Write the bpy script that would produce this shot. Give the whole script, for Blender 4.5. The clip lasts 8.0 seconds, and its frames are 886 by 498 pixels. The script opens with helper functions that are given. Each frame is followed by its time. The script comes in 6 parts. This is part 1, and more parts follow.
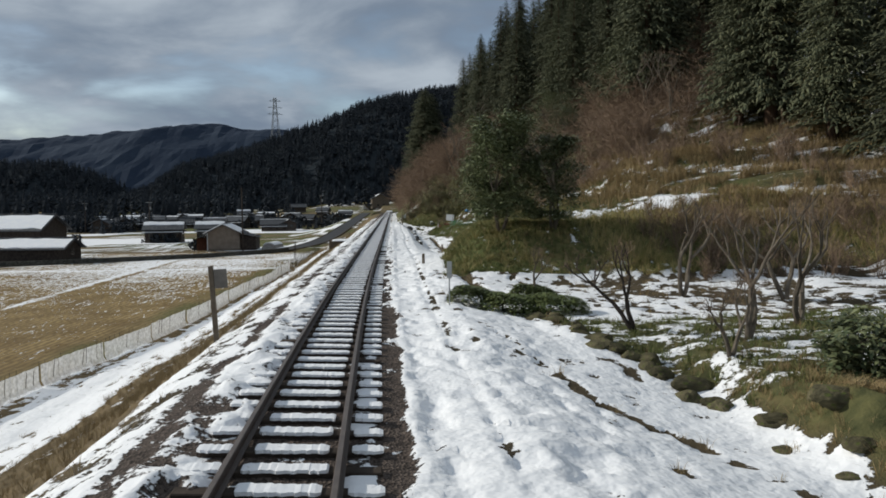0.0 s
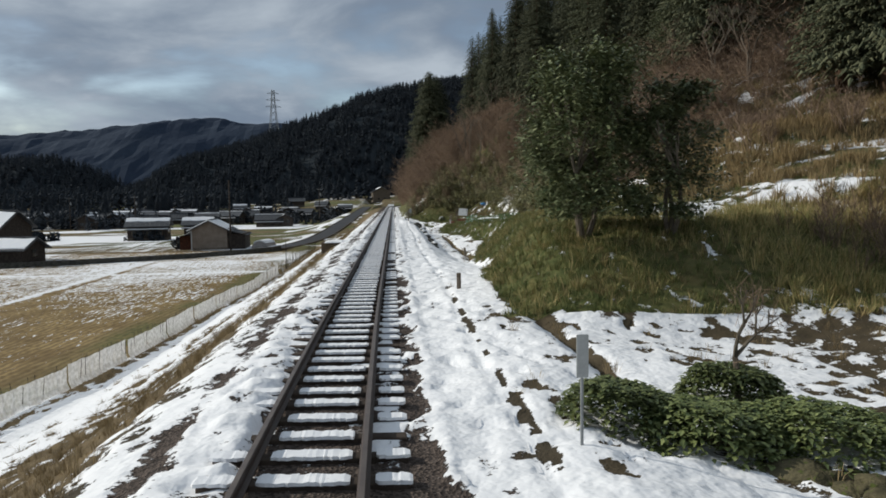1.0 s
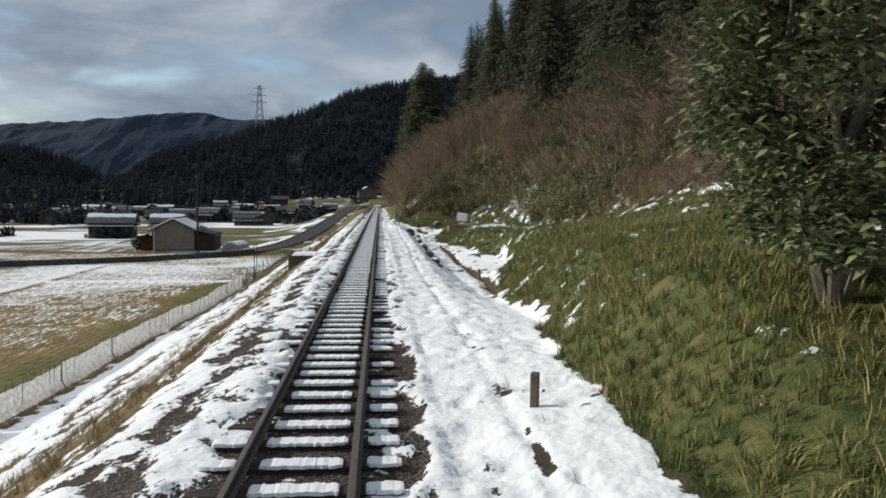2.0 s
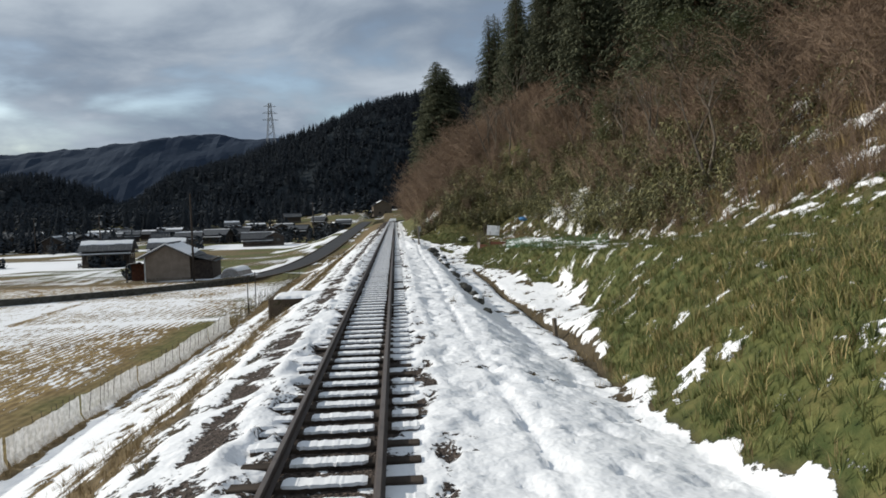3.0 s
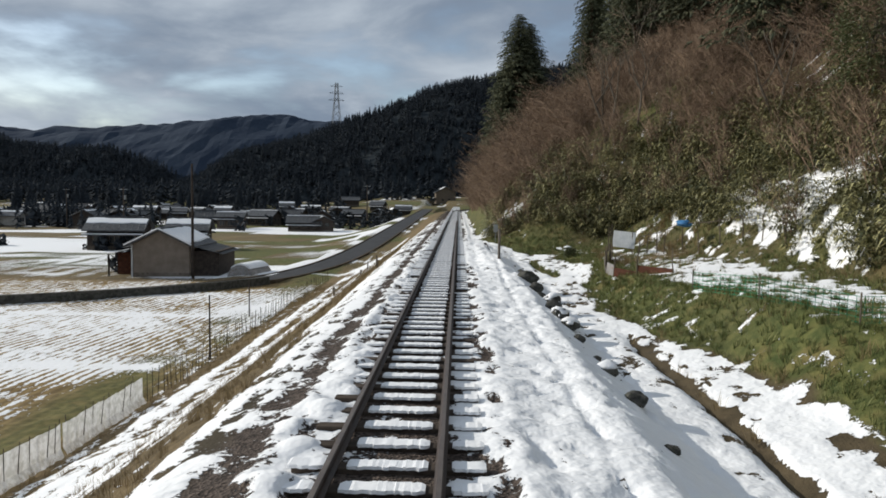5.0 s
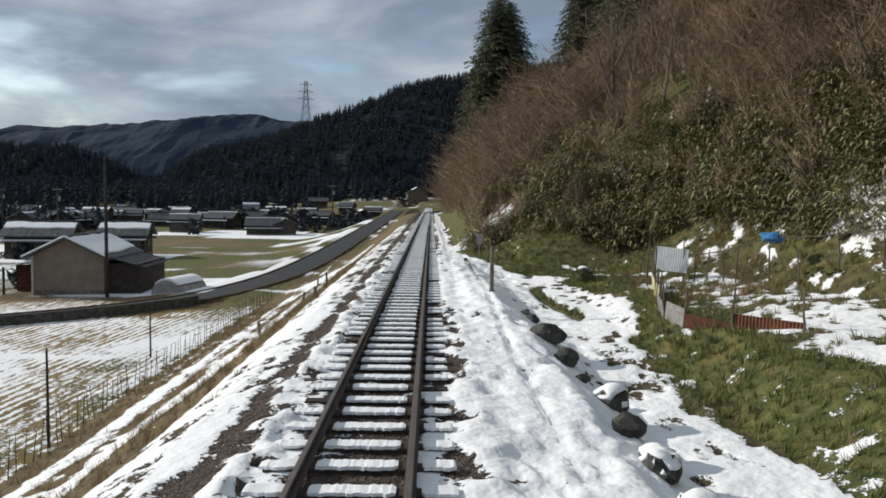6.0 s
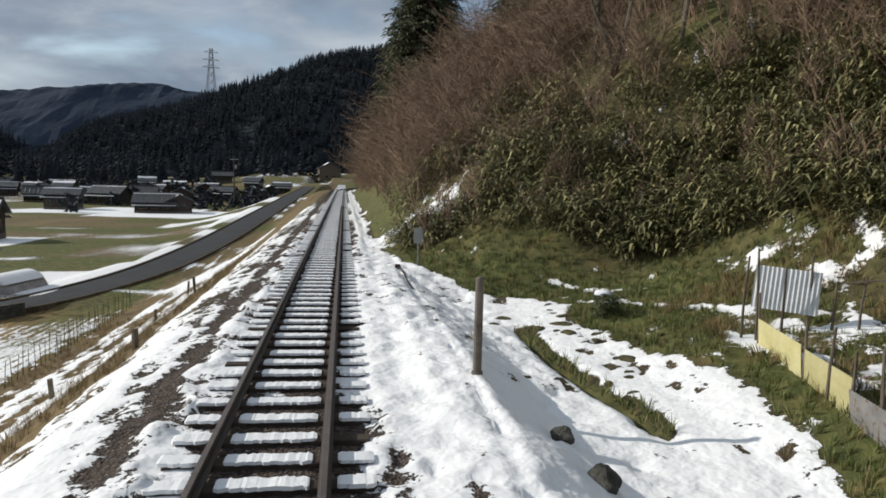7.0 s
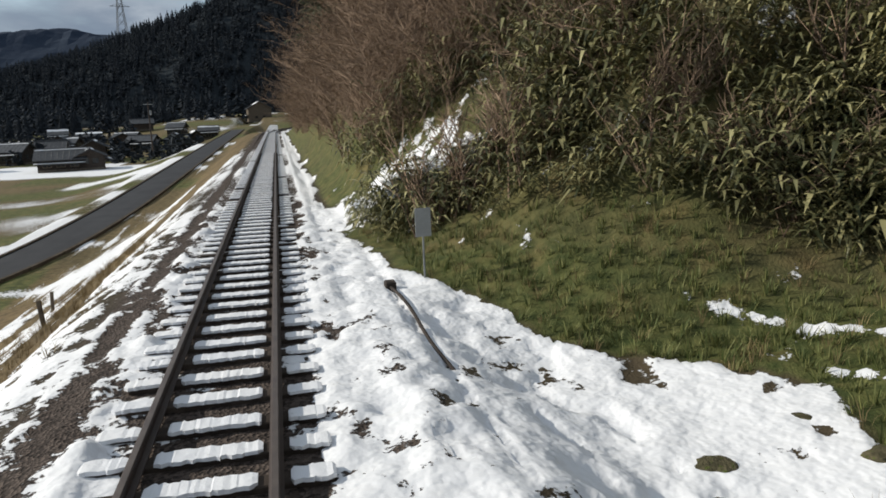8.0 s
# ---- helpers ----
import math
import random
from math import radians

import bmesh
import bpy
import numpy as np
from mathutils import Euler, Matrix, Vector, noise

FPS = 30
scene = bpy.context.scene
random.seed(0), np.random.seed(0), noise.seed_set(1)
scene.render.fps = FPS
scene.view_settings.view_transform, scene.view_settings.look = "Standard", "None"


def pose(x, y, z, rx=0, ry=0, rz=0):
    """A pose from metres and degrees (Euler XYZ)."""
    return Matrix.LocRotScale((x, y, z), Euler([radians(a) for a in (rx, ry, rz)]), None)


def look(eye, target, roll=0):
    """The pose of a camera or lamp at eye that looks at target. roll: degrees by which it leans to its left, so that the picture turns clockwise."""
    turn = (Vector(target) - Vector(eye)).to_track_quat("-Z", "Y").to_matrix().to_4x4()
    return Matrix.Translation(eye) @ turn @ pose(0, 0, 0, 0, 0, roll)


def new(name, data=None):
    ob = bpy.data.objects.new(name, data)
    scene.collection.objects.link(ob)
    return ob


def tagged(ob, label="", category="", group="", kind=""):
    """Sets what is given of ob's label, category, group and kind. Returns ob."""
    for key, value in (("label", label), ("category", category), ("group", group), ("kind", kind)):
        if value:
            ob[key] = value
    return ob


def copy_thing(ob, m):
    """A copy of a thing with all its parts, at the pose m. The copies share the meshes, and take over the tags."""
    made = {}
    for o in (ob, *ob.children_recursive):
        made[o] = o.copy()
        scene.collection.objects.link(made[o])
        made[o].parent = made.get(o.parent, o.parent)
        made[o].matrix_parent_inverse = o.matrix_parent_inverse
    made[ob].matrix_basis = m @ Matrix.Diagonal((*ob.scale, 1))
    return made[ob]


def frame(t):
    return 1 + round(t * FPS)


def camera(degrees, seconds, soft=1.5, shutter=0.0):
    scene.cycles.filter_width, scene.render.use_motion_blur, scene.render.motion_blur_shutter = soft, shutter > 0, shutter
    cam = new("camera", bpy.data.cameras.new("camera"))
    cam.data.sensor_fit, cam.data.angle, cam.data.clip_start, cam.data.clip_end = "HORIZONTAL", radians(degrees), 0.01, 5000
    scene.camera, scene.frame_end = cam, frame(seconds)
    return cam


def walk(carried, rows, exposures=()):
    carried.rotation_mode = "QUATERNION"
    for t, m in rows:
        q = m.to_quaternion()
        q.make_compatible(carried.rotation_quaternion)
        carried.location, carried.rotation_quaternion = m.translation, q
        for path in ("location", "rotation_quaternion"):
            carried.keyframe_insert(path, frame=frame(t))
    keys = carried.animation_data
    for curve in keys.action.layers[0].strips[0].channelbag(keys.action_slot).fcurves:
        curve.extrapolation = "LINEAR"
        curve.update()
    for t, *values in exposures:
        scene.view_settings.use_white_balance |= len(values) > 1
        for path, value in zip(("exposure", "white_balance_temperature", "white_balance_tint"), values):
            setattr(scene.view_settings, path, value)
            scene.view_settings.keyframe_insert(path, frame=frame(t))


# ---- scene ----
# world: metres, the track runs along +y, rail heads at z = 0
cam = camera(62.2, 8.0, soft=1.7)
# seconds, x, y, z, yaw (to the left), pitch, lean (to the right)
ROWS = [
    (0, 1.455, -0.233, 2.647, -3.84, -3.57, 0.48),
    (0.5, 1.258, 5.445, 2.695, -5.08, -3.63, 0.84),
    (1, 0.986, 11.789, 2.554, -3.78, -4.08, 0.81),
    (1.5, 0.871, 17.513, 2.558, -4.64, -3.66, 0.36),
    (1.7, 0.802, 19.713, 2.607, -4.98, -4.09, -0.71),
    (2.8, 0.805, 32.120, 2.602, -4.10, -3.19, 1.07),
    (3, 0.819, 34.425, 2.639, -3.63, -3.10, 1.80),
    (3.5, 0.772, 40.269, 2.656, -0.66, -3.09, 2.52),
    (4, 0.701, 46.384, 2.673, 3.61, -3.06, 1.81),
    (4.5, 0.674, 51.946, 2.692, 2.85, -4.36, 0.73),
    (4.7, 0.686, 54.366, 2.658, 2.29, -4.22, -0.29),
    (5.8, 0.733, 67.061, 2.664, -0.97, -3.70, -0.31),
    (6, 0.736, 69.312, 2.679, -0.97, -3.86, -0.79),
    (6.5, 0.729, 74.931, 2.649, -3.45, -5.19, -1.03),
    (7, 0.703, 81.101, 2.657, -7.77, -5.51, -1.56),
    (7.3, 0.731, 84.409, 2.624, -9.38, -9.19, 0.08),
    (7.5, 0.751, 86.637, 2.617, -12.22, -12.07, 0.38),
    (8, 0.780, 92.243, 2.695, -12.24, -10.86, 2.16),
]
walk(cam, [(t, pose(x, y, z, 90 + pitch, 0, yaw) @ pose(0, 0, 0, 0, 0, -lean)) for t, x, y, z, yaw, pitch, lean in ROWS],
     exposures=[(0, -0.06, 6250, 8), (3, 0.13, 6280, 8.5), (6, 0.14, 6320, 9), (8, 0.14, 6370, 9)])
# ---- end of walk
# ---- world, sun ----
SUN_AZ, SUN_EL = radians(70), radians(27)      # azimuth to the left of the track's heading, height
sun_dir = Vector((-math.sin(SUN_AZ) * math.cos(SUN_EL), math.cos(SUN_AZ) * math.cos(SUN_EL), math.sin(SUN_EL)))
world = bpy.data.worlds.new("sky_world")
scene.world = world
world.use_nodes = True


def wire(tree, a, b):
    tree.links.new(a, b)


def node(tree, kind, **values):
    n = tree.nodes.new(kind)
    for key, value in values.items():
        n.inputs[key.replace("_", " ")].default_value = value
    return n


def mixer(tree, fac, a, b, blend="MIX"):
    """A colour mix; fac, a and b are sockets or values."""
    m = tree.nodes.new("ShaderNodeMix")
    m.data_type, m.blend_type = "RGBA", blend
    for i, s in ((0, fac), (6, a), (7, b)):
        if isinstance(s, bpy.types.NodeSocket):
            wire(tree, s, m.inputs[i])
        else:
            m.inputs[i].default_value = (*s, 1) if isinstance(s, tuple) else s
    return m.outputs[2]


def maths(tree, op, a, b=0.0, c=0.0, clamp=False):
    m = tree.nodes.new("ShaderNodeMath")
    m.operation, m.use_clamp = op, clamp
    for i, s in enumerate((a, b, c)):
        if isinstance(s, bpy.types.NodeSocket):
            wire(tree, s, m.inputs[i])
        else:
            m.inputs[i].default_value = s
    return m.outputs[0]


def ramp(tree, fac, low, high, a=0.0, b=1.0):
    m = tree.nodes.new("ShaderNodeMapRange")
    m.interpolation_type = "SMOOTHSTEP"
    wire(tree, fac, m.inputs[0])
    for i, s in enumerate((low, high, a, b)):
        m.inputs[i + 1].default_value = s
    return m.outputs[0]


def noisy(tree, vector, scale, detail=4.0, rough=0.55, distort=0.0):
    n = node(tree, "ShaderNodeTexNoise", Scale=scale, Detail=detail, Roughness=rough, Distortion=distort)
    if vector is not None:
        wire(tree, vector, n.inputs["Vector"])
    return n.outputs["Fac"]


def build_sky():
    t = world.node_tree
    t.nodes.clear()
    out, bg = t.nodes.new("ShaderNodeOutputWorld"), node(t, "ShaderNodeBackground", Strength=0.115)
    sky = t.nodes.new("ShaderNodeTexSky")
    sky.sky_type, sky.sun_disc = "NISHITA", False
    sky.sun_elevation, sky.sun_rotation = SUN_EL, -SUN_AZ
    sky.air_density, sky.dust_density = 1.0, 1.2
    co = t.nodes.new("ShaderNodeTexCoord")
    # the cloud sheet lies flat overhead, so it closes up towards the horizon
    sep = t.nodes.new("ShaderNodeSeparateXYZ")
    wire(t, co.outputs["Generated"], sep.inputs[0])
    up = maths(t, "ADD", maths(t, "MAXIMUM", sep.outputs[2], 0.0), 0.22)
    sheet = t.nodes.new("ShaderNodeCombineXYZ")
    wire(t, maths(t, "DIVIDE", sep.outputs[0], up), sheet.inputs[0])
    wire(t, maths(t, "DIVIDE", sep.outputs[1], up), sheet.inputs[1])
    sheet.inputs[2].default_value = 3.7
    big = noisy(t, sheet.outputs[0], 0.9, 6, 0.5, 0.3)
    small = noisy(t, sheet.outputs[0], 2.3, 7, 0.52, 0.25)
    cover = ramp(t, maths(t, "ADD", maths(t, "MULTIPLY", big, 0.7), maths(t, "MULTIPLY", small, 0.3)), 0.30, 0.46)
    shade = ramp(t, maths(t, "ADD", maths(t, "MULTIPLY", small, 0.7), maths(t, "MULTIPLY", big, 0.3)), 0.36, 0.64)
    cloud = mixer(t, shade, (1.7, 2.1, 2.7), (4.0, 4.4, 4.85))
    wire(t, mixer(t, cover, sky.outputs[0], cloud), bg.inputs[0])
    wire(t, bg.outputs[0], out.inputs[0])


build_sky()
sun = new("sun", bpy.data.lights.new("sun", "SUN"))
sun.data.energy, sun.data.angle, sun.data.color = 3.5, radians(0.6), (1.0, 0.93, 0.82)
sun.matrix_world = look((0, 0, 60), Vector((0, 0, 60)) - sun_dir)


# ---- materials ----
def material(name, build, rough=0.8, spec=0.3):
    m = bpy.data.materials.new(name)
    m.use_nodes = True
    t = m.node_tree
    p = t.nodes["Principled BSDF"]
    p.inputs["Roughness"].default_value, p.inputs["Specular IOR Level"].default_value = rough, spec
    build(t, p)
    return m


def place(t):
    return t.nodes.new("ShaderNodeNewGeometry").outputs["Position"]


def local(t):
    return t.nodes.new("ShaderNodeTexCoord").outputs["Object"]


def relief(t, p, height, distance=0.02, strength=0.6):
    b = node(t, "ShaderNodeBump", Strength=strength, Distance=distance)
    wire(t, height, b.inputs["Height"])
    wire(t, b.outputs[0], p.inputs["Normal"])


def two_tone(a, b, scale=3.0, bump=0.01, fine=30.0, spot=None, own=0.25, rough=None):
    """A surface of two mixed colours with fine grain, tinted a little from thing to thing."""
    def build(t, p):
        co = local(t)
        big, small = noisy(t, co, scale, 5), noisy(t, co, fine, 3)
        col = mixer(t, ramp(t, big, 0.3, 0.7), a, b)
        col = mixer(t, maths(t, "MULTIPLY", small, 0.5), col, tuple(0.55 * v for v in a))
        if spot:
            col = mixer(t, ramp(t, noisy(t, co, scale * 2.3, 4), 0.56, 0.66), col, spot)
        rnd = t.nodes.new("ShaderNodeObjectInfo").outputs["Random"]
        hsv = node(t, "ShaderNodeHueSaturation")
        wire(t, col, hsv.inputs["Color"])
        wire(t, maths(t, "MULTIPLY_ADD", rnd, own * 2, 1 - own), hsv.inputs["Value"])
        wire(t, hsv.outputs[0], p.inputs["Base Color"])
        relief(t, p, small, bump)
    return build


def foliage(a, b, own=0.3, bias=1.0):
    """Leaves: every clump has its own shade."""
    def build(t, p):
        g = t.nodes.new("ShaderNodeNewGeometry")
        rnd = t.nodes.new("ShaderNodeObjectInfo").outputs["Random"]
        col = mixer(t, maths(t, "POWER", g.outputs["Random Per Island"], bias), a, b)
        hsv = node(t, "ShaderNodeHueSaturation")
        wire(t, col, hsv.inputs["Color"])
        wire(t, maths(t, "MULTIPLY_ADD", rnd, own * 2, 1 - own), hsv.inputs["Value"])
        wire(t, hsv.outputs[0], p.inputs["Base Color"])
        p.inputs["Subsurface Weight"].default_value = 0.0
        p.inputs["Transmission Weight"].default_value = 0.0
    return build


def snow_build(t, p):
    co = place(t)
    lumps, grain = noisy(t, co, 4.0, 5), noisy(t, co, 55.0, 3)
    col = mixer(t, ramp(t, noisy(t, co, 1.3, 5), 0.35, 0.7), (0.80, 0.81, 0.83), (0.86, 0.86, 0.86))
    col = mixer(t, ramp(t, noisy(t, co, 9.0, 5), 0.66, 0.74, 0, 0.5), col, (0.45, 0.42, 0.38))
    wire(t, col, p.inputs["Base Color"])
    relief(t, p, maths(t, "ADD", lumps, maths(t, "MULTIPLY", grain, 0.08)), 0.05, 0.6)


def rail_build(t, p):
    co = place(t)
    col = mixer(t, noisy(t, co, 8.0, 5), (0.036, 0.026, 0.021), (0.075, 0.05, 0.039))
    wire(t, mixer(t, ramp(t, noisy(t, co, 2.0, 3), 0.5, 0.7, 0, 0.6), col, (0.05, 0.045, 0.045)), p.inputs["Base Color"])
    relief(t, p, noisy(t, co, 90.0, 3), 0.003)


def ground_build(t, p):
    co = place(t)
    def attr(name):
        a = t.nodes.new("ShaderNodeAttribute")
        a.attribute_name = name
        return a.outputs["Fac"]
    snow, gravel, straw, green, paddy = (attr(n) for n in ("snow", "gravel", "straw", "green", "paddy"))
    n_s, n_m, n_f = noisy(t, co, 0.5, 5), noisy(t, co, 3.0, 5), noisy(t, co, 22.0, 4)
    stones = node(t, "ShaderNodeTexVoronoi", Scale=26.0)
    wire(t, co, stones.inputs["Vector"])
    soil = mixer(t, n_m, (0.034, 0.028, 0.018), (0.085, 0.068, 0.044))
    dry = mixer(t, ramp(t, n_m, 0.3, 0.7), (0.10, 0.070, 0.036), (0.23, 0.162, 0.08))
    dry = mixer(t, ramp(t, n_f, 0.35, 0.75, 0, 0.5), dry, (0.30, 0.23, 0.12))
    grass = mixer(t, ramp(t, n_m, 0.3, 0.7), (0.05, 0.067, 0.021), (0.135, 0.138, 0.047))
    grass = mixer(t, ramp(t, noisy(t, co, 1.1, 4), 0.5, 0.7, 0, 0.7), grass, (0.19, 0.15, 0.06))
    bed = mixer(t, ramp(t, stones.outputs["Color"], 0.1, 0.9), (0.032, 0.025, 0.021), (0.115, 0.09, 0.075))
    field = mixer(t, ramp(t, n_s, 0.3, 0.7), (0.20, 0.135, 0.055), (0.36, 0.26, 0.115))
    sep = t.nodes.new("ShaderNodeSeparateXYZ")
    wire(t, co, sep.inputs[0])
    # stubble rows run nearly along the track
    row = maths(t, "SINE", maths(t, "MULTIPLY", maths(t, "ADD", maths(t, "SUBTRACT", sep.outputs[0], maths(t, "MULTIPLY", sep.outputs[1], 0.055)), maths(t, "MULTIPLY", n_m, 0.14)), 14.0))
    row = maths(t, "MULTIPLY_ADD", row, 0.5, 0.5)
    field = mixer(t, maths(t, "MULTIPLY", row, 0.75), field, (0.12, 0.08, 0.038))
    col = mixer(t, straw, soil, dry)
    col = mixer(t, green, col, grass)
    col = mixer(t, gravel, col, bed)
    col = mixer(t, paddy, col, field)
    edge = maths(t, "ADD", snow, maths(t, "MULTIPLY", maths(t, "SUBTRACT", n_f, 0.5), 0.6))
    edge = maths(t, "ADD", edge, maths(t, "MULTIPLY", maths(t, "SUBTRACT", noisy(t, co, 8.0, 4), 0.5), 1.1))
    patchy = ramp(t, noisy(t, co, 0.35, 4), 0.35, 0.65, 0.15, 1.0)
    edge = maths(t, "ADD", edge, maths(t, "MULTIPLY", maths(t, "MULTIPLY", maths(t, "MULTIPLY", maths(t, "SUBTRACT", row, 0.5), 0.8), patchy), paddy))
    dash = t.nodes.new("ShaderNodeMapping")
    dash.inputs["Scale"].default_value = (2.6, 0.7, 1.0)
    wire(t, co, dash.inputs["Vector"])
    edge = maths(t, "ADD", edge, maths(t, "MULTIPLY", maths(t, "MULTIPLY", maths(t, "SUBTRACT", noisy(t, dash.outputs[0], 1.0, 5, 0.65), 0.5), 2.2), paddy))
    mask = ramp(t, edge, 0.46, 0.54)
    white = mixer(t, n_m, (0.80, 0.81, 0.83), (0.87, 0.87, 0.87))
    wire(t, mixer(t, mask, col, white), p.inputs["Base Color"])
    rough_h = mixer(t, gravel, maths(t, "MULTIPLY", n_f, 0.5), maths(t, "MULTIPLY", stones.outputs["Distance"], 0.45))
    soft_h = maths(t, "MULTIPLY_ADD", noisy(t, co, 4.2, 2, 0.5), 0.95, maths(t, "MULTIPLY", noisy(t, co, 13.0, 2, 0.4), 0.10))
    h = mixer(t, mask, rough_h, soft_h)
    relief(t, p, maths(t, "ADD", h, maths(t, "MULTIPLY", mask, 0.8)), 0.07, 0.85)


M_SNOW = material("snow", snow_build, 0.65, 0.3)
M_GROUND = material("ground_cover", ground_build, 0.9, 0.15)
M_RAIL = material("rusted_rail", rail_build, 0.55, 0.4)
M_RAILTOP = material("rail_head", two_tone((0.085, 0.066, 0.056), (0.14, 0.112, 0.092), 4, 0.001), 0.45, 0.4)
M_SLEEPER = material("sleeper_wood", two_tone((0.045, 0.035, 0.028), (0.09, 0.07, 0.055), 5, 0.006, 40), 0.9, 0.15)
M_STONE = material("dark_stone", two_tone((0.045, 0.045, 0.04), (0.13, 0.125, 0.11), 3, 0.03, 20, spot=(0.045, 0.05, 0.03)), 0.9, 0.2)
M_MOSSSTONE = material("mossy_stone", two_tone((0.06, 0.055, 0.032), (0.15, 0.13, 0.075), 2.5, 0.05, 14, spot=(0.075, 0.09, 0.026)), 0.95, 0.1)
M_CONCRETE = material("old_concrete", two_tone((0.115, 0.095, 0.075), (0.20, 0.175, 0.145), 2, 0.008, 30, spot=(0.07, 0.055, 0.042)), 0.9, 0.2)
M_OLDBLOCK = material("stained_concrete", two_tone((0.075, 0.058, 0.042), (0.13, 0.105, 0.078), 1.5, 0.015, 18, spot=(0.05, 0.045, 0.025)), 0.95, 0.1)
M_WOOD = material("weathered_wood", two_tone((0.10, 0.08, 0.06), (0.2, 0.165, 0.125), 3, 0.006, 25), 0.85, 0.2)
M_DARKWOOD = material("dark_wood", two_tone((0.035, 0.028, 0.024), (0.075, 0.06, 0.05), 3, 0.006, 25), 0.85, 0.2)
M_WALL = material("earthen_wall", two_tone((0.25, 0.205, 0.165), (0.34, 0.285, 0.235), 1.2, 0.006, 18), 0.9, 0.2)
M_PALEWALL = material("pale_wall", two_tone((0.30, 0.29, 0.27), (0.40, 0.39, 0.36), 0.8, 0.004, 12), 0.85, 0.2)
M_TILE = material("grey_roof_tile", two_tone((0.045, 0.048, 0.053), (0.10, 0.104, 0.11), 2, 0.02, 9), 0.55, 0.4)
M_METAL = material("grey_steel", two_tone((0.19, 0.2, 0.2), (0.30, 0.31, 0.31), 3, 0.001), 0.5, 0.5)
M_ASPHALT = material("wet_asphalt", two_tone((0.034, 0.034, 0.038), (0.058, 0.058, 0.062), 0.5, 0.004, 40), 0.75, 0.3)
M_GLASS = material("dark_window", two_tone((0.02, 0.025, 0.03), (0.05, 0.055, 0.06), 1, 0), 0.12, 0.6)
M_CEDAR = material("cedar_needles", foliage((0.046, 0.055, 0.032), (0.11, 0.112, 0.062)), 0.75, 0.15)
M_CEDARBARK = material("cedar_bark", two_tone((0.07, 0.045, 0.03), (0.14, 0.09, 0.06), 4, 0.02, 20), 0.9, 0.1)
M_BROADLEAF = material("evergreen_leaf", foliage((0.05, 0.072, 0.03), (0.20, 0.215, 0.11)), 0.5, 0.25)
M_BAMBOO = material("dwarf_bamboo_leaf", foliage((0.048, 0.056, 0.022), (0.46, 0.42, 0.20), 0.3, 1.7), 0.5, 0.35)
M_IVY = material("ivy_leaf", foliage((0.055, 0.08, 0.026), (0.22, 0.25, 0.09)), 0.5, 0.35)
M_WEED = material("weed_blade", foliage((0.13, 0.15, 0.045), (0.42, 0.32, 0.15)), 0.7, 0.2)
M_TWIG = material("bare_twig", foliage((0.10, 0.070, 0.050), (0.29, 0.205, 0.14), 0.3, 1.3), 0.85, 0.15)
M_BARK = material("grey_bark", two_tone((0.11, 0.09, 0.07), (0.22, 0.19, 0.15), 4, 0.02, 25), 0.9, 0.1)
M_BLADE = material("grass_blade", foliage((0.056, 0.084, 0.022), (0.21, 0.21, 0.075)), 0.65, 0.25)
M_DRYBLADE = material("dry_grass_blade", foliage((0.17, 0.12, 0.06), (0.40, 0.30, 0.15)), 0.75, 0.2)
# Distance haze is painted into the mountain as a blue-grey base colour.
M_HAZYMOUNTAIN = material("hazy_mountain_forest", two_tone((0.030, 0.042, 0.066), (0.047, 0.062, 0.088), 0.008, 3.0, 0.06), 0.95, 0.05)
M_TARP = material("blue_tarp", two_tone((0.05, 0.22, 0.50), (0.12, 0.36, 0.66), 4, 0.01, 20), 0.45, 0.4)
M_WHITESHEET = material("white_corrugated", two_tone((0.55, 0.57, 0.58), (0.72, 0.73, 0.73), 3, 0.002, 20), 0.5, 0.4)
M_YELLOW = material("pale_yellow_panel", two_tone((0.55, 0.50, 0.24), (0.68, 0.63, 0.36), 2, 0.003, 20), 0.6, 0.3)
M_RUSTSHEET = material("rusty_corrugated", two_tone((0.11, 0.045, 0.028), (0.22, 0.085, 0.05), 3, 0.003, 15, spot=(0.09, 0.06, 0.045)), 0.8, 0.2)
M_GREYSHEET = material("grey_corrugated", two_tone((0.22, 0.21, 0.20), (0.36, 0.35, 0.34), 3, 0.003, 15, spot=(0.2, 0.12, 0.08)), 0.6, 0.3)
M_PLATE = material("grey_plate", two_tone((0.34, 0.35, 0.34), (0.46, 0.47, 0.46), 3, 0.001, 30), 0.5, 0.4)
# Darker version of grey_plate: the shade on its face is in the colour.
M_SHADEPLATE = material("shaded_plate", two_tone((0.13, 0.12, 0.11), (0.2, 0.185, 0.165), 3, 0.002, 30), 0.7, 0.3)
M_NET = material("green_net", two_tone((0.02, 0.20, 0.10), (0.05, 0.33, 0.18), 3, 0.002, 30), 0.7, 0.2)
def net_build(t, p):
    co = place(t)
    p.inputs["Base Color"].default_value = (0.80, 0.81, 0.83, 1)
    lit = node(t, "ShaderNodeBsdfTranslucent", Color=(0.80, 0.81, 0.83, 1))
    both, clear, out = t.nodes.new("ShaderNodeMixShader"), t.nodes.new("ShaderNodeMixShader"), t.nodes["Material Output"]
    both.inputs[0].default_value = 0.4
    wire(t, p.outputs[0], both.inputs[1])
    wire(t, lit.outputs[0], both.inputs[2])
    wire(t, ramp(t, noisy(t, co, 6.0, 4), 0.3, 0.7, 0.16, 0.5), clear.inputs[0])
    wire(t, both.outputs[0], clear.inputs[1])
    wire(t, t.nodes.new("ShaderNodeBsdfTransparent").outputs[0], clear.inputs[2])
    wire(t, clear.outputs[0], out.inputs["Surface"])


